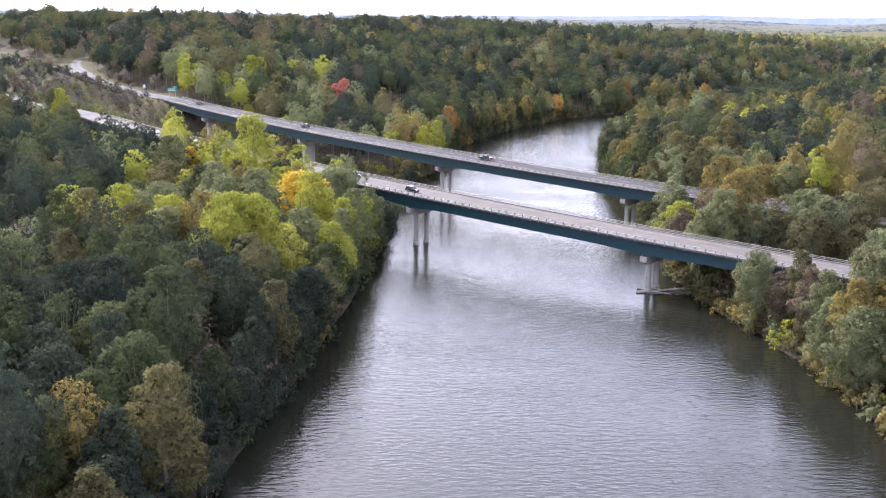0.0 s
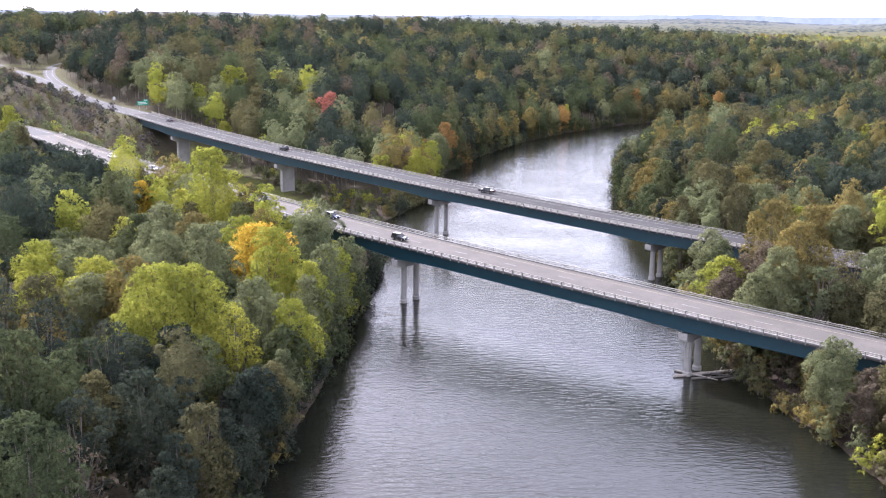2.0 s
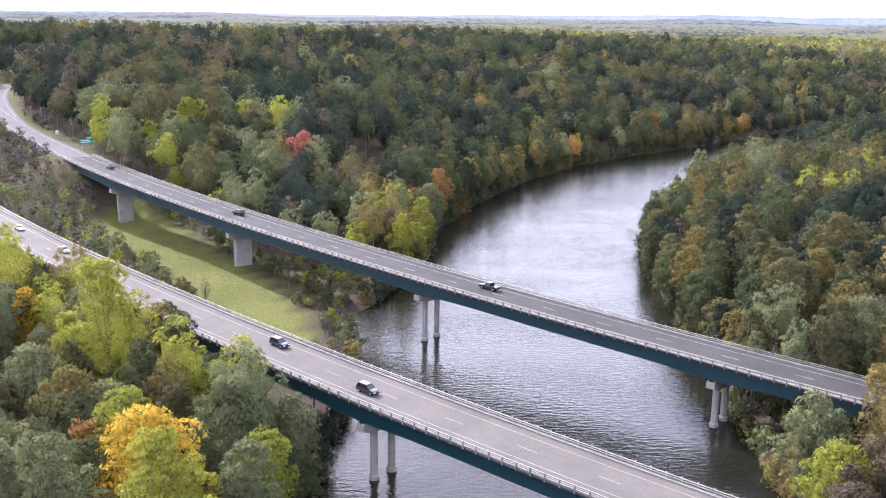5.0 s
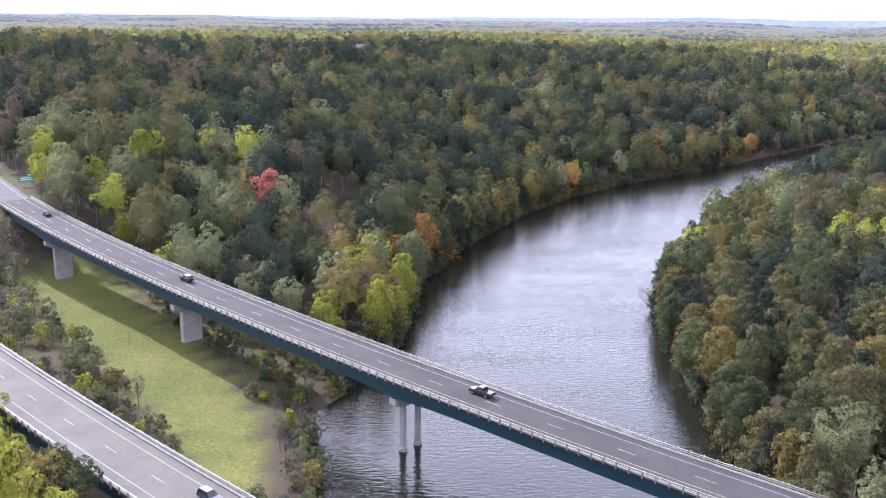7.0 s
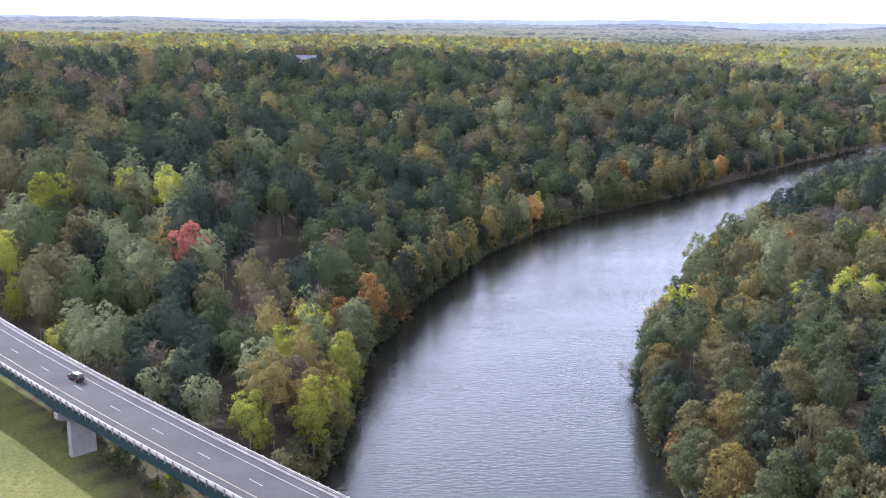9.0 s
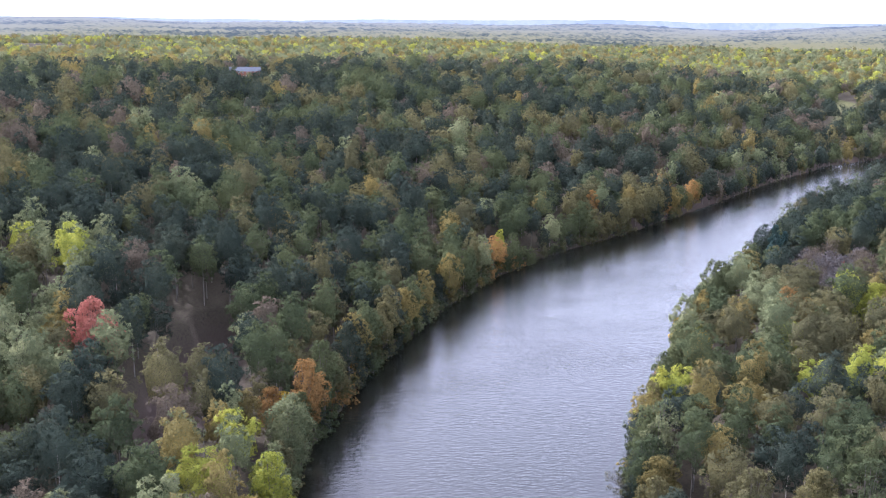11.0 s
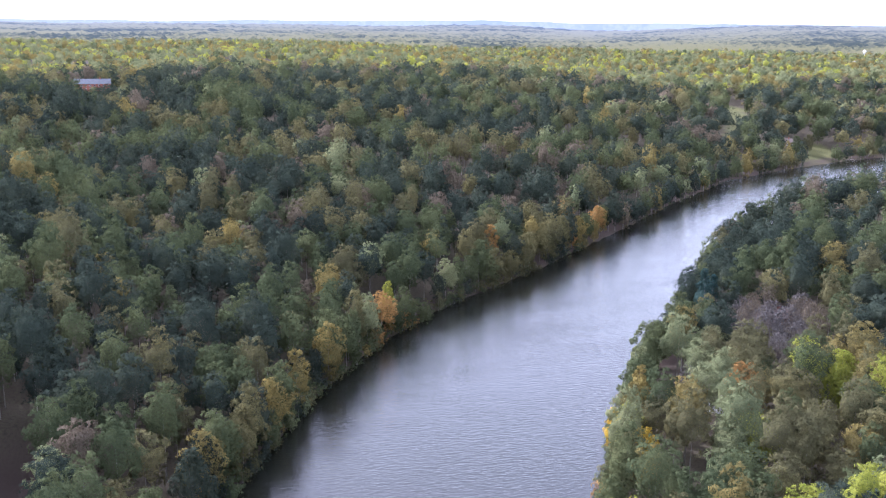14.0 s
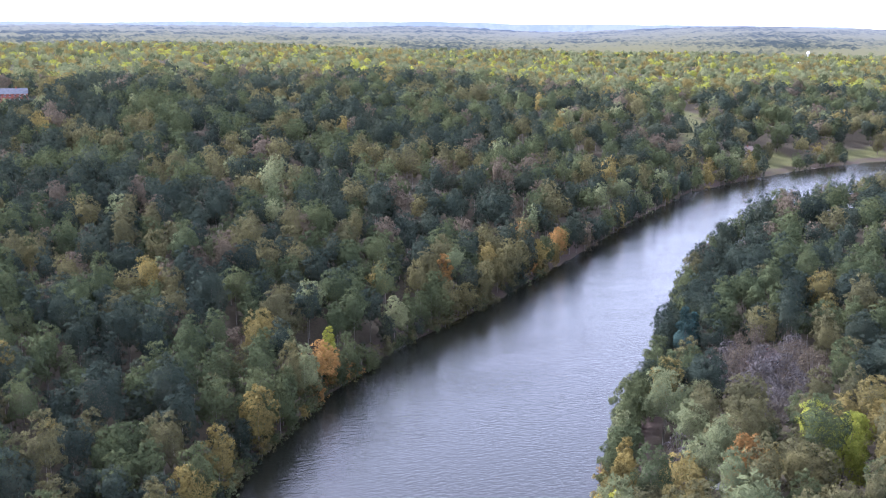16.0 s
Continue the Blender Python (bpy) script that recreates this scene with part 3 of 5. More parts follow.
def crown_arrays(r, lobes, leaves, size, jag, lift, share, dome=0.5, level=2):
    """A lobed crown: sprays of leaves round a shaded body, with normals that lean outwards from the crown."""
    low, top = lobes[:, 2].min(), lobes[:, 2].max()
    core = np.array([lobes[:, 0].mean(), lobes[:, 1].mean(), low + (top - low) * 0.40])
    wide = np.hypot(lobes[:, 0], lobes[:, 1]).mean()
    full = np.vstack((lobes, [(*core, max(0.75 * wide, 0.3 * (top - low)))]))
    v, nrm = cards(r, lobes, int(leaves * 1.7), size, jag, lift=lift)
    mid = v.reshape(-1, 3, 3).mean(1) - core
    gap = np.linalg.norm(mid, axis=1)
    keep = np.flatnonzero(gap > reach(mid / gap[:, None], full, core) * max(share, 0.5))[:leaves]
    v, nrm = v.reshape(-1, 3, 3)[keep].reshape(-1, 3), nrm.reshape(-1, 3, 3)[keep].reshape(-1, 3)
    f = np.arange(len(v)).reshape(-1, 3)
    if share:
        d, tri = SPHERES[level]
        body = core + d * (reach(d, full, core) * share * r.uniform(0.96, 1.04, len(d)))[:, None]
        tri = tri[d[tri].mean(1)[:, 2] > -0.72]
        n2 = vertex_normals(body, tri)
        v, f, nrm = np.vstack((v, body)), np.vstack((f, tri + len(v))), np.vstack((nrm, n2))
    out = v - core
    out /= np.linalg.norm(out, axis=1)[:, None] + 1e-6
    nrm = nrm / np.linalg.norm(nrm + 1e-9, axis=1)[:, None] + dome * out
    return v, f, nrm / (np.linalg.norm(nrm, axis=1)[:, None] + 1e-6)


def trunk_data(r, lobes, height, base, sides=7, limbs=9):
    lean = r.uniform(-0.5, 0.5, 2)
    tubes = [tube_data([(0, 0, -0.8), (lean[0] * 0.3, lean[1] * 0.3, height * 0.3), (lean[0], lean[1], height * 0.72)], [base, base * 0.72, base * 0.2], sides)]
    for i in r.permutation(len(lobes))[:limbs]:
        x, y, z, rad = lobes[i]
        h0 = min(height * r.uniform(0.22, 0.5), z - 0.5)
        k = h0 / (height * 0.72)
        a = (lean[0] * k, lean[1] * k, h0)
        tubes.append(tube_data([a, ((a[0] + x) / 2, (a[1] + y) / 2, h0 + (z - h0) * 0.42), (x, y, z + rad * 0.5)], [base * 0.42, base * 0.26, base * 0.06], 5))
    return merged(tubes)


def tree_kit(seed, height, spread, low, count, leaves, size, tip=False, limbs=9, jag=0.9, share=0.70):
    r = np.random.default_rng(seed)
    lobes = crown_lobes(r, height, spread, low, count, tip)
    v, f, nrm = crown_arrays(r, lobes, leaves, size, jag, 0.3, share, 0.4)
    crown = mesh_of("crown", v, f, LEAF["green"], smooth=True, normals=nrm)
    return crown, mesh_of("trunk", *trunk_data(r, lobes, height, height * 0.016 + 0.05, limbs=limbs), BARK, smooth=True)


BIG = [tree_kit(11 + i, *a) for i, a in enumerate([
    (21, 6.4, 4.0, 46, 4300, 0.52), (23, 5.8, 5.0, 46, 4200, 0.50), (19, 6.8, 2.5, 50, 4400, 0.52), (22, 5.2, 5.0, 42, 3900, 0.48), (18, 6.0, 2.0, 44, 4000, 0.50)])]
AIRY = [tree_kit(21 + i, *a, limbs=20, share=0.45) for i, a in enumerate([(22, 5.6, 6.0, 30, 2300, 0.46), (20, 5.0, 6.0, 26, 2000, 0.44)])]
SLIM = [tree_kit(31 + i, *a) for i, a in enumerate([(19, 3.2, 4.0, 26, 2200, 0.44), (16, 2.8, 3.0, 22, 1800, 0.42)])]
BUSH = [tree_kit(51 + i, *a, limbs=8, share=0.45) for i, a in enumerate([(5.0, 2.6, 0.6, 16, 760, 0.38), (3.2, 2.2, 0.3, 12, 600, 0.34)])]
TWIGGY = [tree_kit(61 + i, *a, limbs=26, share=0) for i, a in enumerate([(16, 5.0, 4.0, 34, 2000, 0.36), (14, 4.6, 3.5, 30, 1800, 0.34)])]
SPARSE = [tree_kit(71 + i, *a, limbs=22, share=0) for i, a in enumerate([(16, 4.0, 5.0, 22, 520, 0.36), (12, 3.2, 3.0, 18, 380, 0.34)])]
LOOKS = {"dark": "dark green", "green": "mid green", "olive": "olive green", "pale": "grey-green", "lime": "lime green", "yellow": "golden yellow", "orange": "orange", "rust": "rusty red", "tan": "tan brown", "bare": "bare grey", "fir": "dark blue-green", "amber": "amber brown"}


def plant(kit, look_key, x, y, scale=1.0, tall=1.0, turn=None, name="tree", bark=BARK, where="riverside forest"):
    z = ground_z(x, y)
    turn = rng.uniform(0, 360) if turn is None else turn
    noun = "bush" if name == "bush" else "tree"
    root = thing(name, "%s broadleaf autumn %s in the %s" % (LOOKS[look_key], noun, where), noun, pose(x, y, max(z, 0.0), 0, 0, turn) @ Matrix.Diagonal((scale, scale, scale * tall, 1)))
    for nm, me, mat in (("crown", kit[0], LEAF[look_key]), ("trunk", kit[1], bark)):
        ob = part(nm, me, root)
        ob.material_slots[0].link = "OBJECT"
        ob.material_slots[0].material = mat
    return root


def clear_of_roads(p, margin=5.0, decks=True):
    ok = np.ones(len(p), bool)
    for _, q, a, w in ROAD_LINES:
        ok &= line_distance(p, q[:, :2]) > w + margin
    for line, (s0, s1) in ((FAR, SPAN["far"]), (NEAR, SPAN["near"])) if decks else ():
        c, _, _ = road_at(line, np.linspace(s0, s1, 40))
        ok &= line_distance(p, c) > line[8] + margin - 1.5
    return ok


# scrub, not forest, grows between and beside the two roads on the west side


def scatter(x0, x1, y0, y1, step, jitter=0.42, edge=1.2, margin=5.0):
    gx, gy = np.meshgrid(np.arange(x0, x1, step), np.arange(y0, y1, step))
    gx = gx + (np.arange(gx.shape[0]) % 2)[:, None] * step / 2
    p = np.stack([gx.ravel(), gy.ravel()], 1)
    p += rng.uniform(-jitter, jitter, p.shape) * step
    ok = ~inside(p, RIVER)
    for q in (CLEARING, HOLLOW, POND, GROVE, SCRUB, BELOW_SCRUB, *FIELDS):
        ok &= ~inside(p, q)
    ok &= np.minimum(line_distance(p, LEFT_BANK), line_distance(p, RIGHT_BANK)) > edge
    ok &= line_distance(p, CLEARING) > 7
    p = p[ok]
    return p[clear_of_roads(p, margin)]


def fringe(line, s0, s1, step, away, side, decks=True, lean=0.0):
    """Points along a bank, set back from the water."""
    q, a = refine(np.c_[line, np.zeros(len(line))], 2.0)
    keep = (q[:, 1] > s0) & (q[:, 1] < s1)
    q, a = q[keep], a[keep]
    k = max(1, int(step / 2.0))
    p = q[::k, :2] + a[::k] * side * (away + rng.uniform(-1.2, 1.8, len(q[::k])))[:, None]
    p = p + rng.uniform(-1.5, 1.5, p.shape)
    ok = ~inside(p, RIVER) & clear_of_roads(p, 3.0, decks)
    for field in FIELDS:
        ok &= ~inside(p, field)
    return p[ok] - a[::k][ok] * side * lean


# Mixes also paint light: cloud-shaded stretches lean dark, sunlit ones lean lime and pale.
MIXES = {
    "near_left": (("lime", 28), ("pale", 34), ("green", 18), ("olive", 12), ("amber", 8)),
    # dark leaves here stand in for cloud shade, as in right and hill
    "south_left": (("dark", 58), ("green", 28), ("olive", 9), ("pale", 3), ("amber", 2)),
    "right": (("dark", 56), ("green", 28), ("olive", 12), ("amber", 2), ("tan", 2)),
    "right_south": (("pale", 36), ("lime", 10), ("amber", 22), ("olive", 22), ("tan", 10)),
    "slope": (("pale", 40), ("lime", 10), ("olive", 22), ("green", 16), ("dark", 6), ("amber", 6)),
    "hill": (("dark", 46), ("green", 26), ("olive", 19), ("pale", 3), ("amber", 2), ("tan", 4)),
    "larch": (("dark", 42), ("tan", 18), ("olive", 30), ("green", 10)),
    "bank": (("green", 34), ("olive", 32), ("dark", 18), ("pale", 6), ("amber", 8), ("orange", 2)),
    # right bank near the water, darkened for its cloud shade
    "shaded_bank": (("olive", 30), ("amber", 12), ("green", 34), ("dark", 24)),
    # sunlit band of far woods, its light put into paler leaf colours
    "autumn": (("pale", 50), ("lime", 10), ("amber", 26), ("olive", 7), ("green", 7)),
    "bright_bank": (("lime", 20), ("pale", 14), ("olive", 24), ("green", 26), ("amber", 16)),
    "sunny_rim": (("pale", 38), ("lime", 20), ("amber", 22), ("olive", 20)),
    "brush": (("olive", 20), ("tan", 24), ("dark", 20), ("bare", 24), ("pale", 12)),
    "scrub": (("pale", 52), ("bare", 18), ("olive", 6), ("lime", 12), ("tan", 6), ("amber", 6)),
}


def pick(mix, x=None, y=None):
    """A colour from the mix; with a place given, neighbours tend to be of one kind."""
    keys, w = zip(*MIXES[mix])
    u = rng.random()
    if x is not None and rng.random() < 0.55:
        a = math.sin(x * 0.043 + 2.1 * math.sin(y * 0.021)) + math.sin(y * 0.051 + 1.7 * math.sin(x * 0.017 + 1.0))
        u = (0.5 + 0.3 * a + rng.normal() * 0.06) % 1.0
    return keys[min(int(np.searchsorted(np.cumsum(w) / sum(w), u)), len(keys) - 1)]


def mix_at(p):
    left = inside(p, LEFT_SIDE)
    edge = np.minimum(line_distance(p, LEFT_BANK), line_distance(p, RIGHT_BANK))
    out = []
    for l, e, (x, y) in zip(left, edge, p):
        # beyond this line lighter leaves paint the sunlit band
        if y > 1540 + 0.05 * x + 130 * math.sin(x * 0.006) + 90 * math.sin(x * 0.017 + 1):
            out.append("autumn")
        elif not l:
            out.append("right_south" if y < 345 else "bright_bank" if 500 < y < 606 and x < 215 else "shaded_bank" if y < 650 and e < 38 else "right")
        elif y < 420:
            out.append("near_left" if y > 205 and x > -96 else "south_left")
        elif y < 610 and x < -58 and x > -170:
            out.append("slope")
        elif y < 500 and e < 24:
            out.append("sunny_rim")
        elif x < -125 and y < 900:
            out.append("larch")
        else:
            out.append("bank" if e < 22 else "hill")
    return out


TAKEN = []


def feature(kit, key, x, y, scale=1.0, tall=1.0, **kw):
    plant(kit, key, x, y, scale, tall, **kw)
    TAKEN.append((x, y, 4.5 * scale))


def untaken(p):
    ok = np.ones(len(p), bool)
    for a, b, c in TAKEN:
        ok &= (p[:, 0] - a) ** 2 + (p[:, 1] - b) ** 2 > c * c
    return p[ok]


# trees that stand out by their colour or shape
CONIFER = [tree_kit(91, 21, 4.6, 1.5, 40, 3400, 0.46, tip=True, limbs=8)]
for kit, key, x, y, scale, tall in (
        (BIG[1], "lime", -59, 304, 1.45, 1.04), (BIG[2], "yellow", -38, 258, 1.32, 1.02), (BIG[4], "orange", -50, 268, 0.95, 1.1), (BIG[0], "pale", -30, 277, 1.08, 1.05),
        (BIG[3], "yellow", -86, 332, 0.9, 1.0), (BIG[2], "lime", -47, 214, 1.3, 1.1), (BIG[0], "pale", -55, 246, 1.15, 1.05), (BIG[0], "pale", -33, 226, 1.05, 1.0),
        (BIG[2], "pale", 92, 320, 1.25, 1.05), (BIG[4], "amber", -12, 508, 0.86, 1.0), (BIG[0], "orange", -6, 516, 0.66, 0.95), (BIG[2], "yellow", -3, 522, 0.55, 0.9), (BIG[4], "tan", -14, 448, 0.95, 1.05),
        (BIG[4], "lime", -20, 436, 0.5, 0.8), (BIG[0], "rust", -53, 531, 1.15, 1.05), (BIG[2], "lime", -101, 512, 0.66, 1.1), (BIG[0], "olive", -88, 531, 1.0, 1.15),
        (BIG[1], "lime", -108, 562, 1.0, 1.05), (BIG[2], "amber", 84, 422, 0.95, 1.0), (BIG[2], "amber", 104, 378, 1.05, 1.05), (BIG[0], "amber", 96, 396, 0.95, 1.0),
        (BIG[4], "amber", 113, 362, 1.0, 1.0), (BIG[0], "orange", 158, 568, 0.95, 1.05), (BIG[1], "lime", 183, 566, 0.95, 0.95), (BIG[0], "lime", 193, 576, 0.9, 0.95), (BIG[3], "amber", 128, 572, 0.8, 1.0), (SLIM[0], "amber", 135, 583, 0.95, 1.0), (BIG[4], "pale", 172, 612, 0.95, 1.0),
        (SPARSE[0], "bare", 148, 578, 1.1, 0.9), (SPARSE[0], "bare", 152, 588, 1.0, 0.9),
        (SLIM[0], "lime", 83, 692, 0.9, 0.9), (SLIM[0], "orange", 141, 756, 1.1, 1.0), (SLIM[0], "pale", 7, 652, 0.9, 1.0), (CONIFER[0], "fir", 196, 662, 1.0, 1.05),
        (CONIFER[0], "fir", 203, 668, 0.85, 1.0), (BIG[2], "lime", 149, 546, 0.9, 0.95), (BIG[4], "yellow", 122, 552, 0.75, 1.0), (SLIM[0], "yellow", 120, 566, 0.8, 1.0),
        (BIG[0], "lime", -133, 402, 0.85, 1.0), (BIG[2], "lime", -143, 400, 0.8, 0.95), (BIG[1], "green", -124, 394, 0.85, 0.95), (BIG[4], "pale", -152, 408, 0.85, 0.9), (BIG[0], "green", -160, 414, 0.8, 0.95)):
    feature(kit, key, x, y, scale, tall)

# a row of trees that screens the road beyond the near bridge
for i, st in enumerate(np.arange(-196, -164, 8.0)):
    q = onto(NEAR, st, -15.0)
    feature(BIG[i % 5], ("green", "lime", "pale", "olive")[i % 4], q.x, q.y, 0.78, 1.0)

# the forest along both banks that the camera passes nearest: trees of their own
edge_pts = np.vstack((fringe(LEFT_BANK, 100, 326, 7.0, 1.6, 1), fringe(RIGHT_BANK, 150, 470, 7.0, 1.6, -1), fringe(LEFT_BANK, 428, 560, 7.0, 1.4, 1)))
edge_pts = untaken(edge_pts)
inner = np.vstack((scatter(-84, -20, 112, 322, 9.8, edge=7.5, margin=8.5), scatter(72, 116, 170, 450, 10.0, edge=7.5, margin=8.5)))
inner = untaken(inner)
for pts, first in ((edge_pts, True), (inner, False)):
    for p, mix in zip(pts, mix_at(pts)):
        if first:
            kit = (BIG + SLIM[:1])[rng.integers(6)]
            sc = rng.uniform(0.62, 0.95)
        elif rng.random() < 0.12:
            kit, sc = SPARSE[rng.integers(2)], rng.uniform(0.9, 1.2)
        elif rng.random() < 0.22:
            kit, sc = AIRY[rng.integers(2)], rng.uniform(0.9, 1.15)
        else:
            kit, sc = BIG[rng.integers(5)], rng.uniform(0.88, 1.18)
        key = ("bare" if rng.random() < 0.6 else "tan") if kit in SPARSE else pick(mix)
        plant(kit, key, p[0], p[1], sc, rng.uniform(0.92, 1.12))
print("near trees", len(edge_pts) + len(inner))

# leafless trees in a clearing by the houses, and a tree that leans out over the water
for x, y, sc in ((184, 612, 1.1), (193, 606, 1.0), (194, 617, 1.2), (203, 611, 1.1), (205, 622, 1.25), (214, 620, 1.15), (196, 629, 1.2), (207, 634, 1.15), (217, 632, 1.2), (223, 642, 1.1), (212, 646, 1.15), (201, 643, 1.1), (189, 634, 1.0)):
    plant(TWIGGY[int(x) % 2], "bare" if (x + y) % 3 else "tan", x, y, sc, 1.0, where="clearing by the houses")
leaner = plant(SPARSE[0], "olive", 80.5, 476, 0.72, 0.9, where="leaning over the water")
leaner.matrix_basis = pose(80.5, 476, 0.8, 0, -52, -8) @ Matrix.Diagonal((0.72, 0.72, 0.65, 1))
for x, y, sc in ((85, 478, 0.9), (87, 484, 1.0)):
    plant(AIRY[0], "pale", x, y, sc, 0.9)

# the forest further off, one object of many crowns a stretch
LEAF_KEYS = list(LEAF)


def forest(name, pts, templates, label, scale=(0.85, 1.15), trunks=True, mixes=None, fine=True):
    vs, fs, idx, ns = [], [], [], []
    base = 0
    z, _, _ = land(pts[:, 0].copy(), pts[:, 1].copy())
    for (x, y), h, mix in zip(pts, z, mixes or mix_at(pts)):
        v, f, trunk, nrm = templates[rng.integers(len(templates))]
        a, s, t = rng.uniform(0, 6.283), rng.uniform(*scale), rng.uniform(0.86, 1.2)
        ca, sa = math.cos(a) * s, math.sin(a) * s
        m = np.array([[ca, -sa, 0], [sa, ca, 0], [0, 0, s * t]])
        vs.append(v @ m.T + (x, y, h))
        ns.append(nrm @ (m.T / s))
        fs.append(f + base)
        idx.append(np.full(len(f), LEAF_KEYS.index(pick(mix, x, y))))
        base += len(v)
        if trunks:
            vs.append(trunk @ m.T + (x, y, h))
            ns.append((trunk * (1, 1, 0) + (0.01, 0, 0)) @ m.T)
            fs.append(np.arange(len(trunk)).reshape(-1, 3) + base)
            idx.append(np.full(len(trunk) // 3, len(LEAF_KEYS)))
            base += len(trunk)
    me = mesh_of(name, np.vstack(vs), np.vstack(fs), [(LEAF if trunks and fine else LEAF_FAR)[k] for k in LEAF_KEYS] + [BARK_PALE], np.concatenate(idx), smooth=True, normals=np.vstack(ns))
    thing(name, label, "forest", kind="stuff", me=me)
    print(name, len(pts), len(me.polygons))


def flat_kit(seed, height, spread, low, count, leaves, size, jag=0.55, lift=0.5, share=0.84, dome=0.6, level=2):
    r = np.random.default_rng(seed)
    lobes = crown_lobes(r, height, spread, low, count, False)
    v, f, nrm = crown_arrays(r, lobes, leaves, size, jag, lift, share, dome, level)
    w = 0.2
    tr = []
    for k in range(3):
        a, b = 2.1 * k, 2.1 * (k + 1)
        tr += [(w * math.cos(a), w * math.sin(a), -1), (w * math.cos(b), w * math.sin(b), -1), (0, 0, height * 0.75)]
    return v, f, np.array(tr), nrm


MID = [flat_kit(100 + i, *a) for i, a in enumerate([(21, 6.0, 8.0, 26, 340, 0.95), (23, 5.4, 9.0, 24, 330, 0.92), (19, 6.4, 7.0, 26, 350, 0.95), (22, 4.8, 8.5, 22, 290, 0.9), (18, 5.4, 6.0, 22, 300, 0.9)])]
RIM_TREES = [flat_kit(110 + i, *a, 0.55, 0.3) for i, a in enumerate([(18, 5.8, 2.5, 28, 620, 0.85), (20, 5.0, 3.0, 28, 600, 0.85), (15, 5.6, 1.5, 26, 560, 0.85)])]
RIM_FAR = [flat_kit(115 + i, *a, 0.55, 0.3, 0.84) for i, a in enumerate([(18, 6.2, 0.4, 20, 120, 1.3), (20, 5.6, 0.6, 20, 120, 1.25), (15, 6.0, 0.2, 18, 110, 1.3)])]
LOW = [flat_kit(120 + i, *a, 0.6, 0.4, 0.84) for i, a in enumerate([(21, 7.0, 7.0, 24, 170, 1.35), (22, 6.4, 8.0, 24, 160, 1.3), (19, 7.6, 6.0, 26, 180, 1.35), (18, 6.0, 5.0, 20, 150, 1.3)])]
SMALL = [flat_kit(130 + i, *a, 0.6, 0.4, 0.88, 0.6, 1 + i % 2) for i, a in enumerate([(22, 9.2, 7.0, 18, 70, 1.9), (23, 8.4, 8.0, 18, 50, 1.8), (19, 9.8, 6.0, 18, 70, 2.0), (20, 7.4, 6.0, 16, 50, 1.8)])]
TINY = [flat_kit(140 + i, *a, 0.6, 0.5, 0.95, 0.8, 1) for i, a in enumerate([(19, 12.5, 4.0, 9, 14, 3.0), (21, 11.5, 5.0, 9, 14, 3.0)])]
SHRUB = [flat_kit(160 + i, *a, 0.6, 0.4, 0.75, 0.6, 1) for i, a in enumerate([(5.0, 3.0, 0.0, 12, 130, 0.6), (3.6, 2.6, 0.0, 10, 110, 0.55), (7.0, 3.0, 0.2, 14, 150, 0.6)])]


def far_from(p, q, gap):
    """The points of p that lie further than gap from all of q."""
    ok = np.ones(len(p), bool)
    for a in q:
        ok &= (p[:, 0] - a[0]) ** 2 + (p[:, 1] - a[1]) ** 2 > gap * gap
    return p[ok]


def in_sight(p, margin=100):
    """Within the wedge of ground that the walk looks over."""
    x, y = p[:, 0], p[:, 1]
    return p[(x > -0.47 * y - margin) & (x < np.maximum(0.47 * y, 33 + 0.86 * (y - 370)) + margin)]


for x, y, sc, key in ((476, 1040, 0.9, "green"), (500, 1060, 0.8, "olive"), (530, 1092, 1.0, "green"), (516, 1108, 0.9, "dark"), (488, 1090, 0.85, "olive"), (574, 1070, 0.9, "green"), (598, 1100, 1.0, "dark"),
                      (630, 1090, 0.9, "olive"), (616, 1128, 1.0, "green"), (646, 1120, 0.9, "green"), (470, 1110, 0.8, "dark"), (560, 1260, 0.9, "green"), (330, 1030, 0.8, "olive")):
    plant(BIG[int(x) % 5], key, x, y, sc, 0.95, where="riverside lawns")
own = np.vstack((edge_pts, inner))
here = lambda p: np.hypot(p[:, 0] - 30, p[:, 1] - 420)
mid = in_sight(scatter(-330, 420, 60, 900, 9.4, edge=8.0), 70)
mid = far_from(untaken(mid[here(mid) < 400]), own, 7.0)
forest("woods_near", mid, MID, "mixed green and olive autumn forest canopy", (0.8, 1.15))
brink = np.vstack((fringe(LEFT_BANK, 560, 1000, 6.5, 1.4, 1), fringe(RIGHT_BANK, 470, 960, 6.5, 1.4, -1)))
brink = untaken(brink[here(brink) < 460])
forest("bank_trees", brink, RIM_TREES, "olive and amber trees leaning over the river bank", (0.7, 1.1))
shore = np.vstack((fringe(LEFT_BANK, 560, 1125, 6.5, 1.2, 1, True, 1.6), fringe(RIGHT_BANK, 470, 1040, 6.5, 1.2, -1, True, 1.6)))
shore = shore[here(shore) >= 460]
forest("far_bank_trees", shore, RIM_FAR, "olive and amber trees along the far river bank", (0.7, 1.05), fine=False)
low = in_sight(scatter(-760, 1400, 200, 1250, 12.8, edge=7.0))
low = low[(here(low) >= 400) & (np.hypot(low[:, 0] - 60, low[:, 1] - 380) < 760)]
wide = in_sight(scatter(-760, 1400, 400, 1700, 16.0, edge=8.0))
wide = wide[np.hypot(wide[:, 0] - 60, wide[:, 1] - 380) >= 760]
forest("woods_far", low, LOW, "far olive and rust autumn forest canopy", (0.75, 1.2), fine=False)
forest("woods_farther", wide, SMALL, "pale green and yellow autumn forest far upriver", (0.75, 1.2), trunks=False)
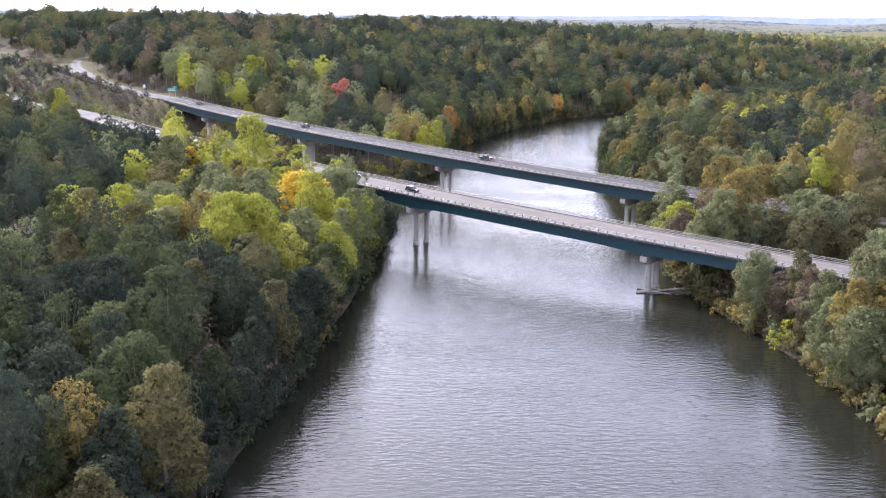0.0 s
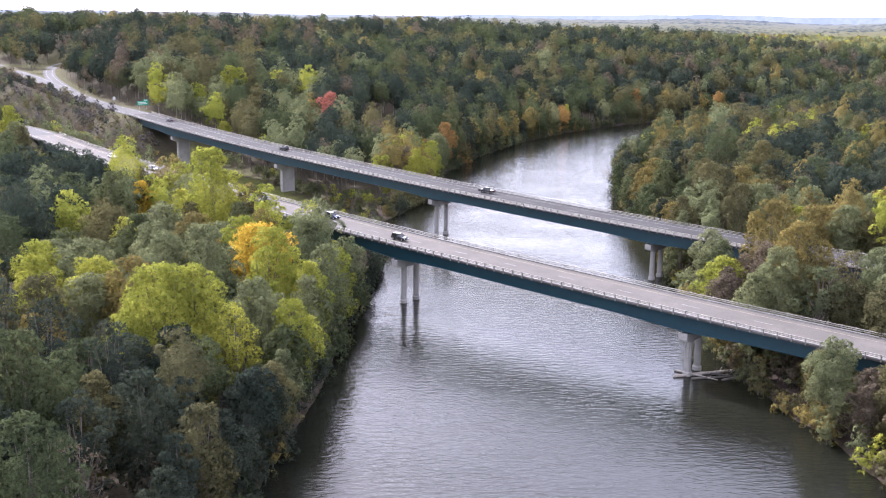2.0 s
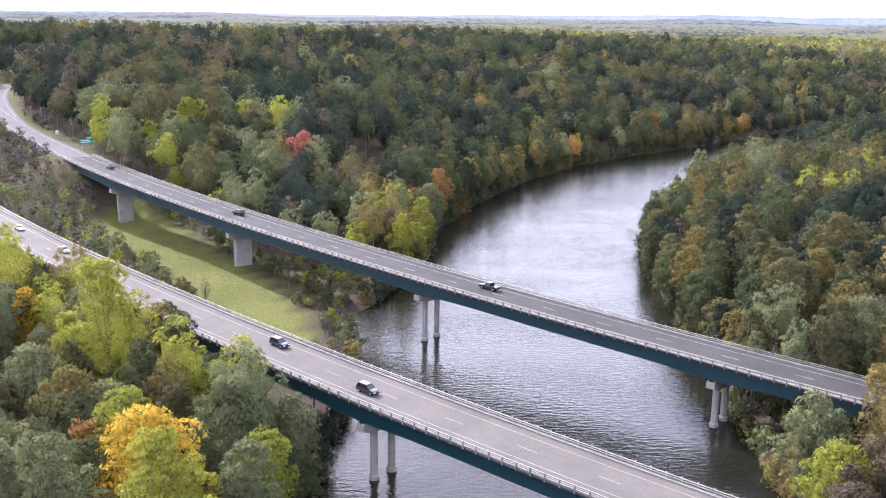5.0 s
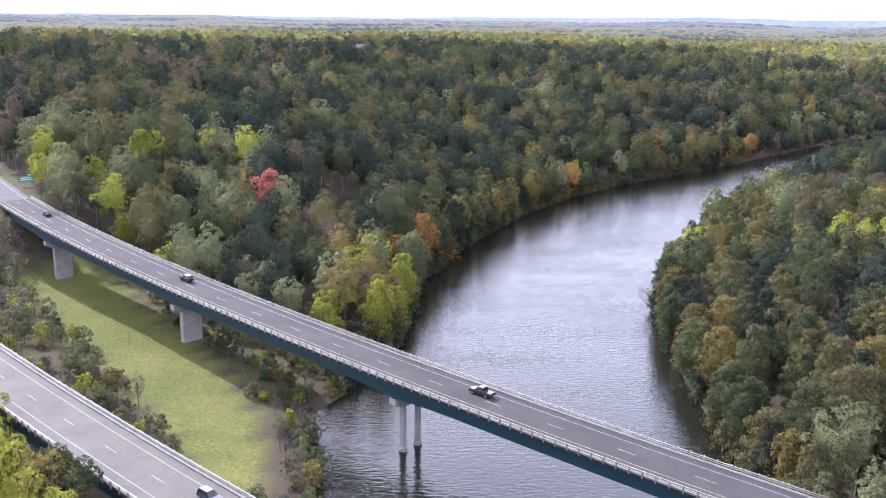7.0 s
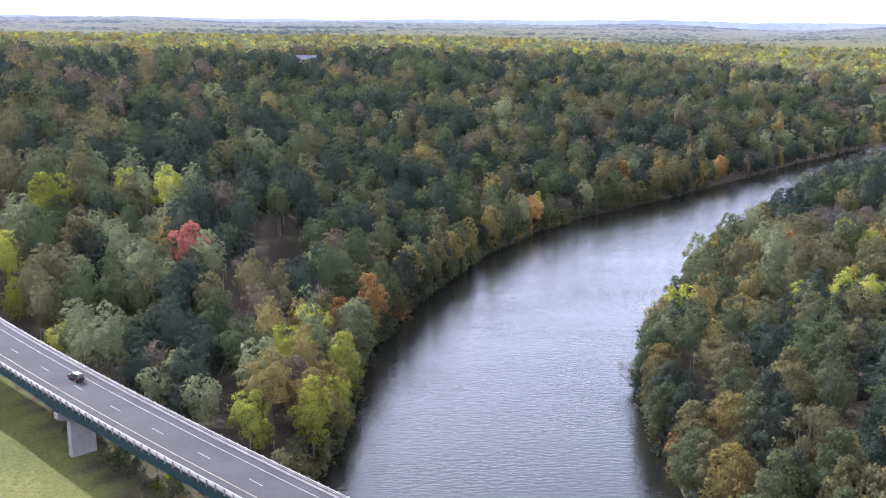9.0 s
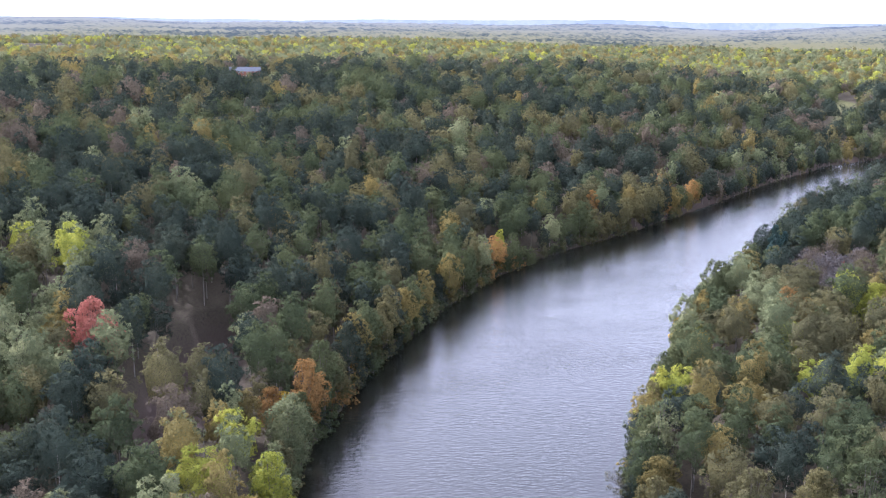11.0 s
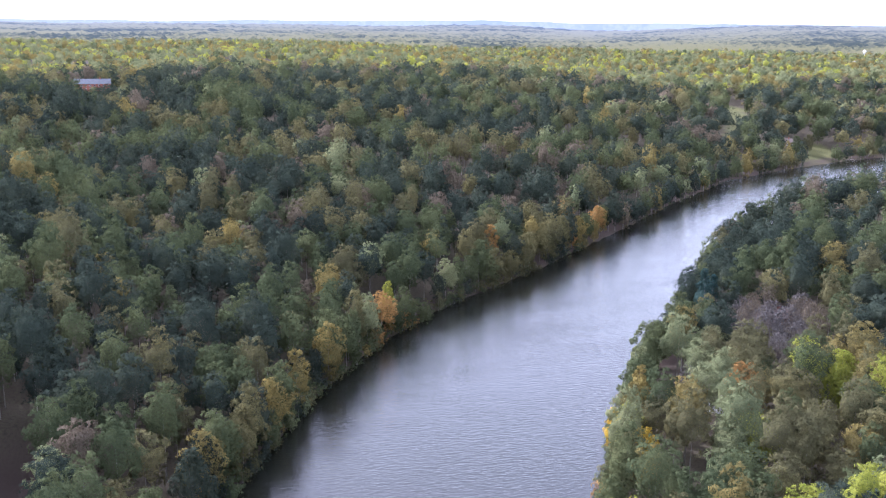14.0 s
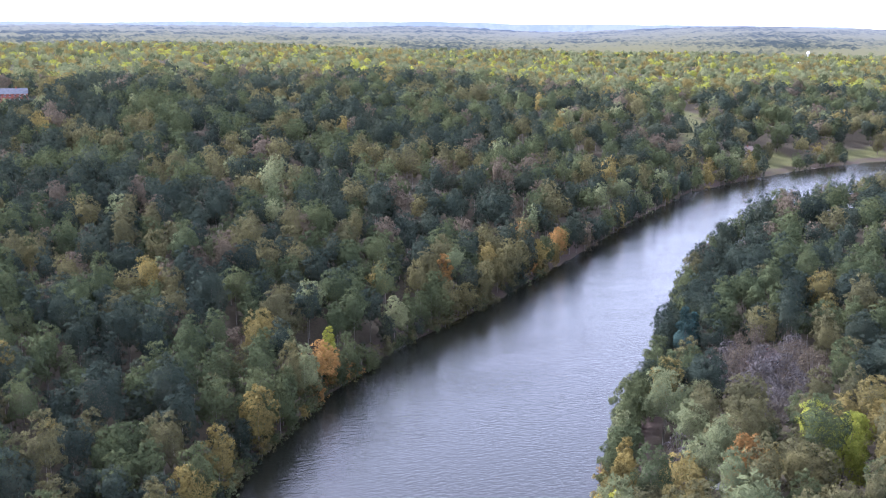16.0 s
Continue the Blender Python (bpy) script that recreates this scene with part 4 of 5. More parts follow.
tiny = in_sight(scatter(-1900, 3200, 1700, 3050, 24.0), 150)
tiny = tiny[np.hypot(tiny[:, 0], tiny[:, 1] - 400) < 2800]
forest("woods_distant", tiny, TINY, "distant hazy forest to the horizon", trunks=False)

beside = scatter(-330, 420, -140, 560, 17.0, edge=8.0)
bx, by = beside[:, 0], beside[:, 1]
beside = beside[(bx < -0.47 * by - 70) | (bx > np.maximum(0.47 * by, 33 + 0.86 * (by - 370)) + 70)]
forest("woods_beside", far_from(beside, own, 9.0), SMALL, "mixed autumn forest further down the river", (0.75, 1.1), trunks=False)

# low growth down to the water's edge, under the bridges and beside the roads
rim = np.vstack((fringe(LEFT_BANK, 90, 345, 2.8, 1.0, 1, False, 1.8), fringe(RIGHT_BANK, 130, 480, 2.8, 1.0, -1, False, 1.8), fringe(LEFT_BANK, 345, 560, 2.8, 1.0, 1, True, 1.6), fringe(LEFT_BANK, 560, 800, 3.4, 1.0, 1, True, 2.2), fringe(RIGHT_BANK, 480, 760, 3.4, 1.0, -1, True, 2.2),
                 fringe(LEFT_BANK, 400, 700, 3.6, 3.0, 1), fringe(RIGHT_BANK, 150, 345, 3.6, 5.0, -1, False), fringe(RIGHT_BANK, 150, 345, 4.0, 9.0, -1, False), fringe(RIGHT_BANK, 150, 345, 4.4, 13.0, -1, False), fringe(RIGHT_BANK, 150, 345, 4.8, 18.0, -1, False)))
forest("bank_shrubs", rim, SHRUB, "low olive shrubs overhanging the river bank", (0.7, 1.2), mixes=["bank" if y > 345 else "right_south" if x > 40 else "south_left" for x, y in rim])


def inside_only(poly, step, margin, keep=1.0, decks=True):
    lo, hi = poly.min(0), poly.max(0)
    gx, gy = np.meshgrid(np.arange(lo[0], hi[0], step), np.arange(lo[1], hi[1], step))
    p = np.stack([gx.ravel(), gy.ravel()], 1)
    p = p + rng.uniform(-0.5, 0.5, p.shape) * step
    p = p[inside(p, poly) & ~inside(p, CLEARING) & ~inside(p, RIVER)]
    p = p[clear_of_roads(p, margin, decks)]
    return p[rng.random(len(p)) < keep]


def build_grass():
    lo, hi = CLEARING.min(0) - 6, CLEARING.max(0) + 6
    p = rng.uniform(lo, hi, (60000, 2))
    wob = rng.normal(size=p.shape) * 2.0
    p = p[inside(p + wob, CLEARING) & ~inside(p, RIVER)]
    z, _, _ = land(p[:, 0].copy(), p[:, 1].copy())
    k = len(p)
    tri = []
    for _ in range(2):
        a = rng.uniform(0, 6.283, k)
        h, w = rng.uniform(0.05, 0.15, k), rng.uniform(0.06, 0.16, k)
        off = np.stack([np.cos(a), np.sin(a)], 1)
        side = np.stack([-off[:, 1], off[:, 0]], 1) * w[:, None]
        tri.append(np.stack([np.c_[p - side, z - 0.05], np.c_[p + side, z - 0.05], np.c_[p + off * 0.2, z + h]], 1))
    v = np.concatenate(tri).reshape(-1, 3)
    idx = np.tile(rng.choice(3, k, p=[0.5, 0.46, 0.04]), 2)
    mats = [leafy("grass_green", [(0.056, 0.067, 0.017), (0.076, 0.085, 0.021), (0.100, 0.104, 0.027)], 0.6, 1.0), leafy("grass_straw", [(0.080, 0.078, 0.026), (0.100, 0.096, 0.031), (0.124, 0.115, 0.037)], 0.6, 1.0),
            leafy("grass_dark", [(0.050, 0.065, 0.020), (0.070, 0.085, 0.026), (0.090, 0.105, 0.032)], 0.6, 1.0)]
    thing("grass", "rough yellow-green grass in the clearing under the bridge", "grass", kind="stuff", me=mesh_of("grass", v, np.arange(len(v)).reshape(-1, 3), mats, idx))


build_grass()
brush = np.vstack((inside_only(SCRUB, 4.4, 2.0, 0.9), inside_only(BELOW_SCRUB, 4.2, 1.0, 0.85, False)))
near_brush = (brush[:, 1] < 470) & (brush[:, 0] > -110)
for p in brush[near_brush]:
    key = pick("scrub")
    kit = BUSH[rng.integers(2)] if key != "bare" else SPARSE[rng.integers(2)]
    plant(kit, key, p[0], p[1], rng.uniform(0.55, 1.15) * (1 if key != "bare" else 0.42), rng.uniform(0.9, 1.3), name="bush", where="scrub beside the bridges")
print("bushes", near_brush.sum())
rest = brush[~near_brush & (brush[:, 1] < 700)]
forest("roadside_scrub", rest, SHRUB, "grey and tan autumn scrub beside the road", (0.5, 0.95), trunks=False, mixes=["brush" if y > 500 else "scrub" for _, y in rest])

# ---------------------------------------------------------------- cars
GLASS_DARK, n_, l_ = nodes_of("tinted_glass")
n_["Principled BSDF"].inputs["Base Color"].default_value = (0.012, 0.014, 0.016, 1)
n_["Principled BSDF"].inputs["Roughness"].default_value = 0.05
TYRE = plain("tyre_rubber", (0.015, 0.015, 0.015), (0.03, 0.03, 0.03), 2.0, 20.0, 0.9)
RIM = plain("wheel_alloy", (0.35, 0.35, 0.36), (0.5, 0.5, 0.5), 3.0, 20.0, 0.35, 0.8, bump=0)


def car_paint(name, c, metal=0.3):
    m, n, l = nodes_of(name)
    b = n["Principled BSDF"]
    dirt = noise_of(n, l, 1.5, 4, 0.6)
    r = ramp_of(n, ((0.35, tuple(v * 0.8 + 0.004 for v in c)), (0.7, c)))
    l.new(dirt.outputs[0], r.inputs[0])
    l.new(r.outputs[0], b.inputs["Base Color"])
    b.inputs["Roughness"].default_value, b.inputs["Metallic"].default_value = 0.25, metal
    b.inputs["Coat Weight"].default_value = 0.6
    return m


PAINTS = {"black": car_paint("paint_black", (0.015, 0.016, 0.018)), "white": car_paint("paint_white", (0.72, 0.72, 0.72), 0.0), "silver": car_paint("paint_silver", (0.38, 0.39, 0.40), 0.5),
          "blue": car_paint("paint_dark_blue", (0.02, 0.03, 0.06)), "charcoal": car_paint("paint_charcoal", (0.018, 0.018, 0.020), 0.1)}
LAMP_RED = car_paint("lamp_red", (0.35, 0.01, 0.01), 0.0)
LAMP_CLEAR = car_paint("lamp_clear", (0.7, 0.7, 0.68), 0.0)

# side outlines, front to the right: belt-line body, then the cabin above it
SHAPES = {
    "suv": (4.7, 1.88, [(-2.35, 0.45), (-2.32, 1.02), (-2.1, 1.10), (0.95, 1.08), (2.0, 0.98), (2.30, 0.80), (2.35, 0.42)], [(-2.22, 1.09), (-1.95, 1.70), (-0.2, 1.76), (0.35, 1.68), (1.05, 1.08)]),
    "sedan": (4.7, 1.80, [(-2.35, 0.42), (-2.33, 0.90), (-1.6, 1.00), (0.85, 0.96), (1.9, 0.84), (2.28, 0.68), (2.35, 0.36)], [(-1.75, 0.99), (-1.0, 1.40), (-0.1, 1.45), (0.25, 1.40), (0.98, 0.95)]),
    "van": (5.3, 2.02, [(-2.65, 0.45), (-2.65, 1.20), (-2.4, 1.22), (1.5, 1.20), (2.3, 1.05), (2.6, 0.82), (2.65, 0.42)], [(-2.6, 1.21), (-2.5, 2.08), (0.4, 2.12), (0.9, 2.02), (1.6, 1.19)]),
    "pickup": (5.8, 1.98, [(-2.9, 0.55), (-2.9, 1.08), (-0.95, 1.10), (1.15, 1.16), (2.5, 1.08), (2.85, 0.9), (2.9, 0.5)], [(-1.0, 1.12), (-0.85, 1.78), (0.2, 1.84), (0.55, 1.78), (1.25, 1.16)]),
}


def loft(outline, half, tuck, low, name, mat, width=0.05):
    """A side outline carried across, drawn in towards its top."""
    top = max(z for _, z in outline)
    v = []
    for sgn in (-1, 1):
        for x, z in outline:
            v.append((x, sgn * (half - tuck * max(0.0, z - low) / max(0.01, top - low)), z))
    k = len(outline)
    f = [tuple(range(k)), tuple(range(2 * k - 1, k - 1, -1))] + [(i, i + k, (i + 1) % k + k, (i + 1) % k) for i in range(k)]
    bm = bmesh.new()
    vs = [bm.verts.new(p) for p in v]
    for q in f:
        bm.faces.new([vs[i] for i in q])
    bmesh.ops.recalc_face_normals(bm, faces=bm.faces[:])
    bmesh.ops.bevel(bm, geom=bm.edges[:], offset=width, segments=2, affect="EDGES")
    me = bpy.data.meshes.new(name)
    bm.to_mesh(me)
    bm.free()
    me.materials.append(mat)
    return me


def wheel_data(r, w, sides=18):
    v = [(math.cos(2 * math.pi * k / sides) * rr, y, math.sin(2 * math.pi * k / sides) * rr) for rr, y in ((r * 0.92, -w / 2), (r, -w * 0.3), (r, w * 0.3), (r * 0.92, w / 2)) for k in range(sides)]
    f = [(i * sides + k, i * sides + (k + 1) % sides, (i + 1) * sides + (k + 1) % sides, (i + 1) * sides + k) for i in range(3) for k in range(sides)]
    return v, f + [tuple(range(sides))[::-1], tuple(range(3 * sides, 4 * sides))]


def build_car(kind, paint, label, line, s, n, way):
    length, width, body, cabin = SHAPES[kind]
    c, a, z = road_at(line, [s])
    yaw = math.degrees(math.atan2(-a[0][0], a[0][1])) + (0 if way > 0 else 180)
    q = c[0] + a[0] * n
    root = thing("pickup_truck" if kind == "pickup" else kind, label, "car", pose(q[0], q[1], z[0] + 0.012, 0, 0, yaw), group="cars on the bridges")
    half, mat = width / 2, PAINTS[paint]
    part("body", loft(body, half, 0.06, 0.5, "body", mat, 0.07), root)
    part("windows", loft(cabin, half - 0.05, 0.22, cabin[0][1], "windows", GLASS_DARK, 0.04), root, "dark tinted windows")
    xs = [p[0] for p in cabin[1:-1]]
    top = max(p[1] for p in cabin)
    v, f = box_data([(min(xs) + 0.02, max(xs) - 0.02, -half + 0.26, half - 0.26, top - 0.10, top + 0.035)])
    part("roof", bevelled(v, f, mat, "roof", 0.03), root)
    for x in (cabin[1][0] + 0.1, (cabin[1][0] + cabin[-1][0]) / 2):
        for sgn in (-1, 1):
            v, f = box_data([(x - 0.05, x + 0.05, sgn * (half - 0.16) - 0.1, sgn * (half - 0.16) + 0.1, cabin[0][1], top - 0.08)])
            part("pillar", bevelled(v, f, mat, "pillar", 0.02), root)
    if kind == "pickup":
        v, f = box_data([(-2.75, -1.1, -half + 0.16, half - 0.16, 1.075, 1.115)])
        part("truck_bed", bevelled(v, f, PAINTS["black"], "truck_bed", 0.01), root, "open black load bed")
    r = 0.40 if kind in ("pickup", "van") else 0.36
    tv, tf = wheel_data(r, 0.25)
    rv, rf = wheel_data(r * 0.62, 0.262, 12)
    tyre, rim = mesh_of("tyre", tv, tf, TYRE), mesh_of("rim", rv, rf, RIM)
    for x in (-length * 0.30, length * 0.31):
        for sgn in (-1, 1):
            w = part("wheel", None, root, at=pose(x, sgn * (half - 0.11), r))
            part("tyre", tyre, w, "black rubber tyre")
            part("rim", rim, w, "alloy wheel rim")
    fx, fz = body[-2]
    for sgn in (-1, 1):
        v, f = box_data([(fx - 0.25, fx + 0.02, sgn * (half - 0.32) - 0.2, sgn * (half - 0.32) + 0.2, fz - 0.17, fz - 0.01)])
        part("headlight", bevelled(v, f, LAMP_CLEAR, "headlight", 0.02), root, "clear headlight")
        bx = body[0][0]
        v, f = box_data([(bx - 0.02, bx + 0.1, sgn * (half - 0.2) - 0.12, sgn * (half - 0.2) + 0.12, 0.75, 0.98)])
        part("tail_light", bevelled(v, f, LAMP_RED, "tail_light", 0.02), root, "red tail light")
    return root


for kind, paint, label, line, s, n, way in (
        ("pickup", "charcoal", "dark grey pickup truck on the far bridge", FAR, -32.4, 2.0, -1),
        ("suv", "black", "black sport utility car on the far bridge", FAR, -139, 2.0, -1),
        ("sedan", "blue", "dark blue sedan on the far bridge", FAR, -233, 2.0, -1),
        ("suv", "blue", "dark blue sport utility car on the near bridge", NEAR, 4, 2.0, 1),
        ("suv", "charcoal", "dark grey sport utility car on the near bridge", NEAR, 34, -1.7, 1),
        ("sedan", "white", "white sedan on the near bridge", NEAR, -126, 2.0, 1),
        ("sedan", "silver", "silver sedan on the near bridge", NEAR, -94, 2.0, 1)):
    build_car(kind, paint, label, line, s, n, way)

# ---------------------------------------------------------------- road sign
SIGN_GREEN = plain("sign_green", (0.005, 0.24, 0.15), (0.008, 0.30, 0.19), 0.6, 4.0, 0.5, bump=0)
SIGN_WHITE = plain("sign_white", (0.66, 0.67, 0.66), (0.78, 0.78, 0.77), 0.6, 4.0, 0.5, bump=0)
GALV = plain("galvanised_steel", (0.25, 0.25, 0.25), (0.38, 0.38, 0.38), 1.0, 8.0, 0.5, 0.6)


def build_exit_sign():
    x, y = -153.0, 559.0
    z = ground_z(x, y)
    root = thing("road_sign", "large green motorway exit sign on two steel posts", "road sign", pose(x, y, z, 0, 0, -46))
    panel = part("panel", bevelled(*box_data([(-0.06, 0.06, -3.1, 3.1, 2.2, 4.3)]), SIGN_GREEN, "panel", 0.02), root, "green sign panel")
    tab = part("exit_tab", bevelled(*box_data([(-0.06, 0.06, 0.2, 3.0, 4.3, 5.1)]), SIGN_GREEN, "exit_tab", 0.02), root, "green exit tab")
    for y0, y1, z0, z1, host in ((-2.5, 1.6, 3.45, 3.85, panel), (-2.5, 2.3, 2.7, 3.1, panel), (0.7, 2.5, 4.5, 4.85, tab)):
        part("text_bar", bevelled(*box_data([(0.061, 0.075, y0, y1, z0, z1)]), SIGN_WHITE, "text_bar", 0.004), host, "white bar of lettering")
    for yy in (-1.9, 1.9):
        part("post", bevelled(*box_data([(-0.22, -0.07, yy - 0.09, yy + 0.09, -0.6, 4.2)]), GALV, "post", 0.01), root, "galvanised steel post")


build_exit_sign()
sx, sy = -180.0, 596.0
small = thing("road_sign", "small white road sign on a steel post", "road sign", pose(sx, sy, ground_z(sx, sy), 0, 0, -46))
part("panel", bevelled(*box_data([(-0.03, 0.03, -0.75, 0.75, 2.2, 4.0)]), SIGN_WHITE, "panel", 0.02), small, "white sign panel")
part("post", bevelled(*box_data([(-0.14, -0.035, -0.06, 0.06, -0.6, 3.9)]), GALV, "post", 0.01), small, "galvanised steel post")

# ---------------------------------------------------------------- driftwood at the pier
WOOD_WET = plain("wet_log", (0.03, 0.026, 0.022), (0.09, 0.075, 0.06), 0.8, 6.0, 0.7)
WOOD_GREY = plain("grey_log", (0.20, 0.175, 0.15), (0.34, 0.31, 0.27), 0.8, 6.0, 0.9)


def build_log(a, b, r, mat, label):
    a, b = Vector(a), Vector(b)
    m = a.lerp(b, 0.5) + Vector((0.2, -0.15, 0.06))
    v, f = tube_data([a, a.lerp(m, 0.5), m, m.lerp(b, 0.5), b], [r, r * 0.96, r * 0.86, r * 0.7, r * 0.45], 9)
    f.append(tuple(range(8, -1, -1)))
    root = thing("log", label, "log", me=mesh_of("log", [p - a for p in v], f, mat, smooth=True), at=Matrix.Translation(a), group="driftwood at the pier")
    for k in (0.35, 0.6, 0.8):
        p = a.lerp(b, k) - a
        tv, tf = tube_data([p, p + Vector((0.5 * k, 0.9 - k, 0.5)), p + Vector((0.9 * k, 1.4 - 1.6 * k, 0.9))], [r * 0.35, r * 0.2, 0.03], 5)
        part("branch", mesh_of("branch", tv, tf, mat), root)


px, py = onto(NEAR, 115.2, 0).xy
build_log((px - 4.5, py - 3.0, 0.18), (px + 12.5, py + 1.5, 0.35), 0.34, WOOD_GREY, "long pale driftwood log lying against the pier")
build_log((px - 1.0, py - 4.2, 0.12), (px + 8.5, py - 2.6, 0.2), 0.28, WOOD_WET, "dark wet driftwood log afloat by the pier")
build_log((px + 2.0, py - 0.5, 0.15), (px + 9.5, py - 3.8, 0.3), 0.24, WOOD_WET, "dark forked driftwood log jammed at the pier")
build_log((px - 3.5, py + 0.6, 0.15), (px + 4.0, py - 5.2, 0.25), 0.22, WOOD_GREY, "pale driftwood branch caught on the pier")
build_log((px + 5.0, py - 4.8, 0.1), (px + 14.0, py - 1.0, 0.4), 0.26, WOOD_WET, "dark driftwood log reaching to the bank")

# ---------------------------------------------------------------- houses
SIDING = plain("pale_siding", (0.42, 0.42, 0.42), (0.55, 0.55, 0.56), 0.5, 5.0, 0.8)
BRICK_RED = plain("red_brick", (0.20, 0.07, 0.05), (0.27, 0.10, 0.075), 0.8, 6.0, 0.9)
ROOF_GREY = plain("grey_shingles", (0.055, 0.060, 0.070), (0.095, 0.100, 0.112), 0.8, 6.0, 0.9)
ROOF_BROWN = plain("brown_shingles", (0.13, 0.10, 0.085), (0.19, 0.15, 0.125), 0.8, 6.0, 0.9)
WALL_DARK = plain("brown_boards", (0.10, 0.075, 0.06), (0.16, 0.12, 0.09), 0.8, 6.0, 0.9)


def build_house(x, y, yaw, length, depth, wall_h, roof_h, wall_mat, roof_mat, label, windows=5, rows=1):
    z = min(ground_z(x + dx, y + dy) for dx in (-6, 0, 6) for dy in (-4, 0, 4))
    root = thing("house", label, "house", pose(x, y, z, 0, 0, yaw))
    a, b = length / 2, depth / 2
    part("wall", mesh_of("wall", *box_data([(-a, a, -b, b, -0.8, wall_h)]), wall_mat), root)
    o = 0.5
    v = [(-a - o, -b - o, wall_h - 0.1), (a + o, -b - o, wall_h - 0.1), (a + o, b + o, wall_h - 0.1), (-a - o, b + o, wall_h - 0.1), (-a - o, 0, wall_h + roof_h), (a + o, 0, wall_h + roof_h)]
    part("roof", mesh_of("roof", v, [(0, 1, 5, 4), (2, 3, 4, 5), (1, 2, 5), (3, 0, 4), (0, 3, 2, 1)], roof_mat), root, "pitched shingle roof")
    part("chimney", bevelled(*box_data([(a * 0.4, a * 0.4 + 0.9, -0.5, 0.5, wall_h, wall_h + roof_h + 0.9)]), BRICK_RED, "chimney", 0.03), root, "brick chimney")
    for r in range(rows):
        for k in range(windows):
            xx = -a + length * (k + 0.5) / windows
            zz = 1.0 + r * 2.8
            win = part("window", bevelled(*box_data([(xx - 0.55, xx + 0.55, -b - 0.06, -b + 0.02, zz, zz + 1.4)]), SIGN_WHITE, "window", 0.02), root, "white framed window")
            part("pane", mesh_of("pane", *box_data([(xx - 0.44, xx + 0.44, -b - 0.075, -b - 0.062, zz + 0.1, zz + 1.3)]), GLASS_DARK), win, "dark glass pane")
    part("door", bevelled(*box_data([(-0.5, 0.5, -b - 0.07, -b + 0.02, 0.0, 2.1)]), WALL_DARK, "door", 0.02), root, "brown front door")


build_house(-67, 1154, 4, 26, 11, 5.8, 3.6, BRICK_RED, ROOF_GREY, "long red brick house with grey roof in the forest", 8, 2)
build_house(492, 1083, -20, 15, 9, 3.2, 3.2, WALL_DARK, ROOF_BROWN, "brown wooden boathouse on the river bank", 4)
build_house(166, 586, 30, 13, 8, 3.0, 2.6, SIDING, ROOF_BROWN, "small grey house with brown roof among riverside trees", 3)
build_house(222, 657, 15, 13, 8, 3.0, 2.4, WALL_DARK, ROOF_BROWN, "low brown house among bare riverside trees", 3)
build_house(1490, 2320, -30, 90, 30, 7.0, 2.0, SIDING, SIGN_WHITE, "long white industrial hall far beyond the forest", 12)


def build_dock(x, y, yaw, length, label):
    root = thing("dock", label, "dock", pose(x, y, 0, 0, 0, yaw))
    for k in range(int(length / 0.5)):
        part("plank", bevelled(*box_data([(k * 0.5, k * 0.5 + 0.46, -0.8, 0.8, 0.52, 0.58)]), WOOD_GREY, "plank", 0.008), root)
    for k in range(0, int(length), 3):
        for yy in (-0.75, 0.75):
            part("pile", mesh_of("pile", *tube_data([(k + 0.3, yy, -1.6), (k + 0.3, yy, 0.9)], [0.09, 0.08], 8), WOOD_WET), root, "dark wooden pile")


build_dock(153, 612, 168, 6, "small weathered plank dock over the water")
build_dock(533, 1056, -80, 11, "pale plank dock on the far river bank")

# water tower far beyond the forest
tower = thing("water_tower", "white ball-shaped water tower beyond the forest", "water tower", pose(1640, 2560, ground_z(1640, 2560)) @ Matrix.Diagonal((0.55, 0.55, 0.62, 1)))
prof = [(0, 4.5), (2, 2.4), (22, 1.6), (26, 3.0), (29, 6.0), (33, 7.6), (37, 7.0), (40, 4.0), (41.3, 0.3)]
tv = [(r * math.cos(2 * math.pi * k / 24), r * math.sin(2 * math.pi * k / 24), z) for z, r in prof for k in range(24)]
tf = [(i * 24 + k, i * 24 + (k + 1) % 24, (i + 1) * 24 + (k + 1) % 24, (i + 1) * 24 + k) for i in range(len(prof) - 1) for k in range(24)]
part("tank", mesh_of("tank", tv, tf, SIGN_WHITE, smooth=True), tower)

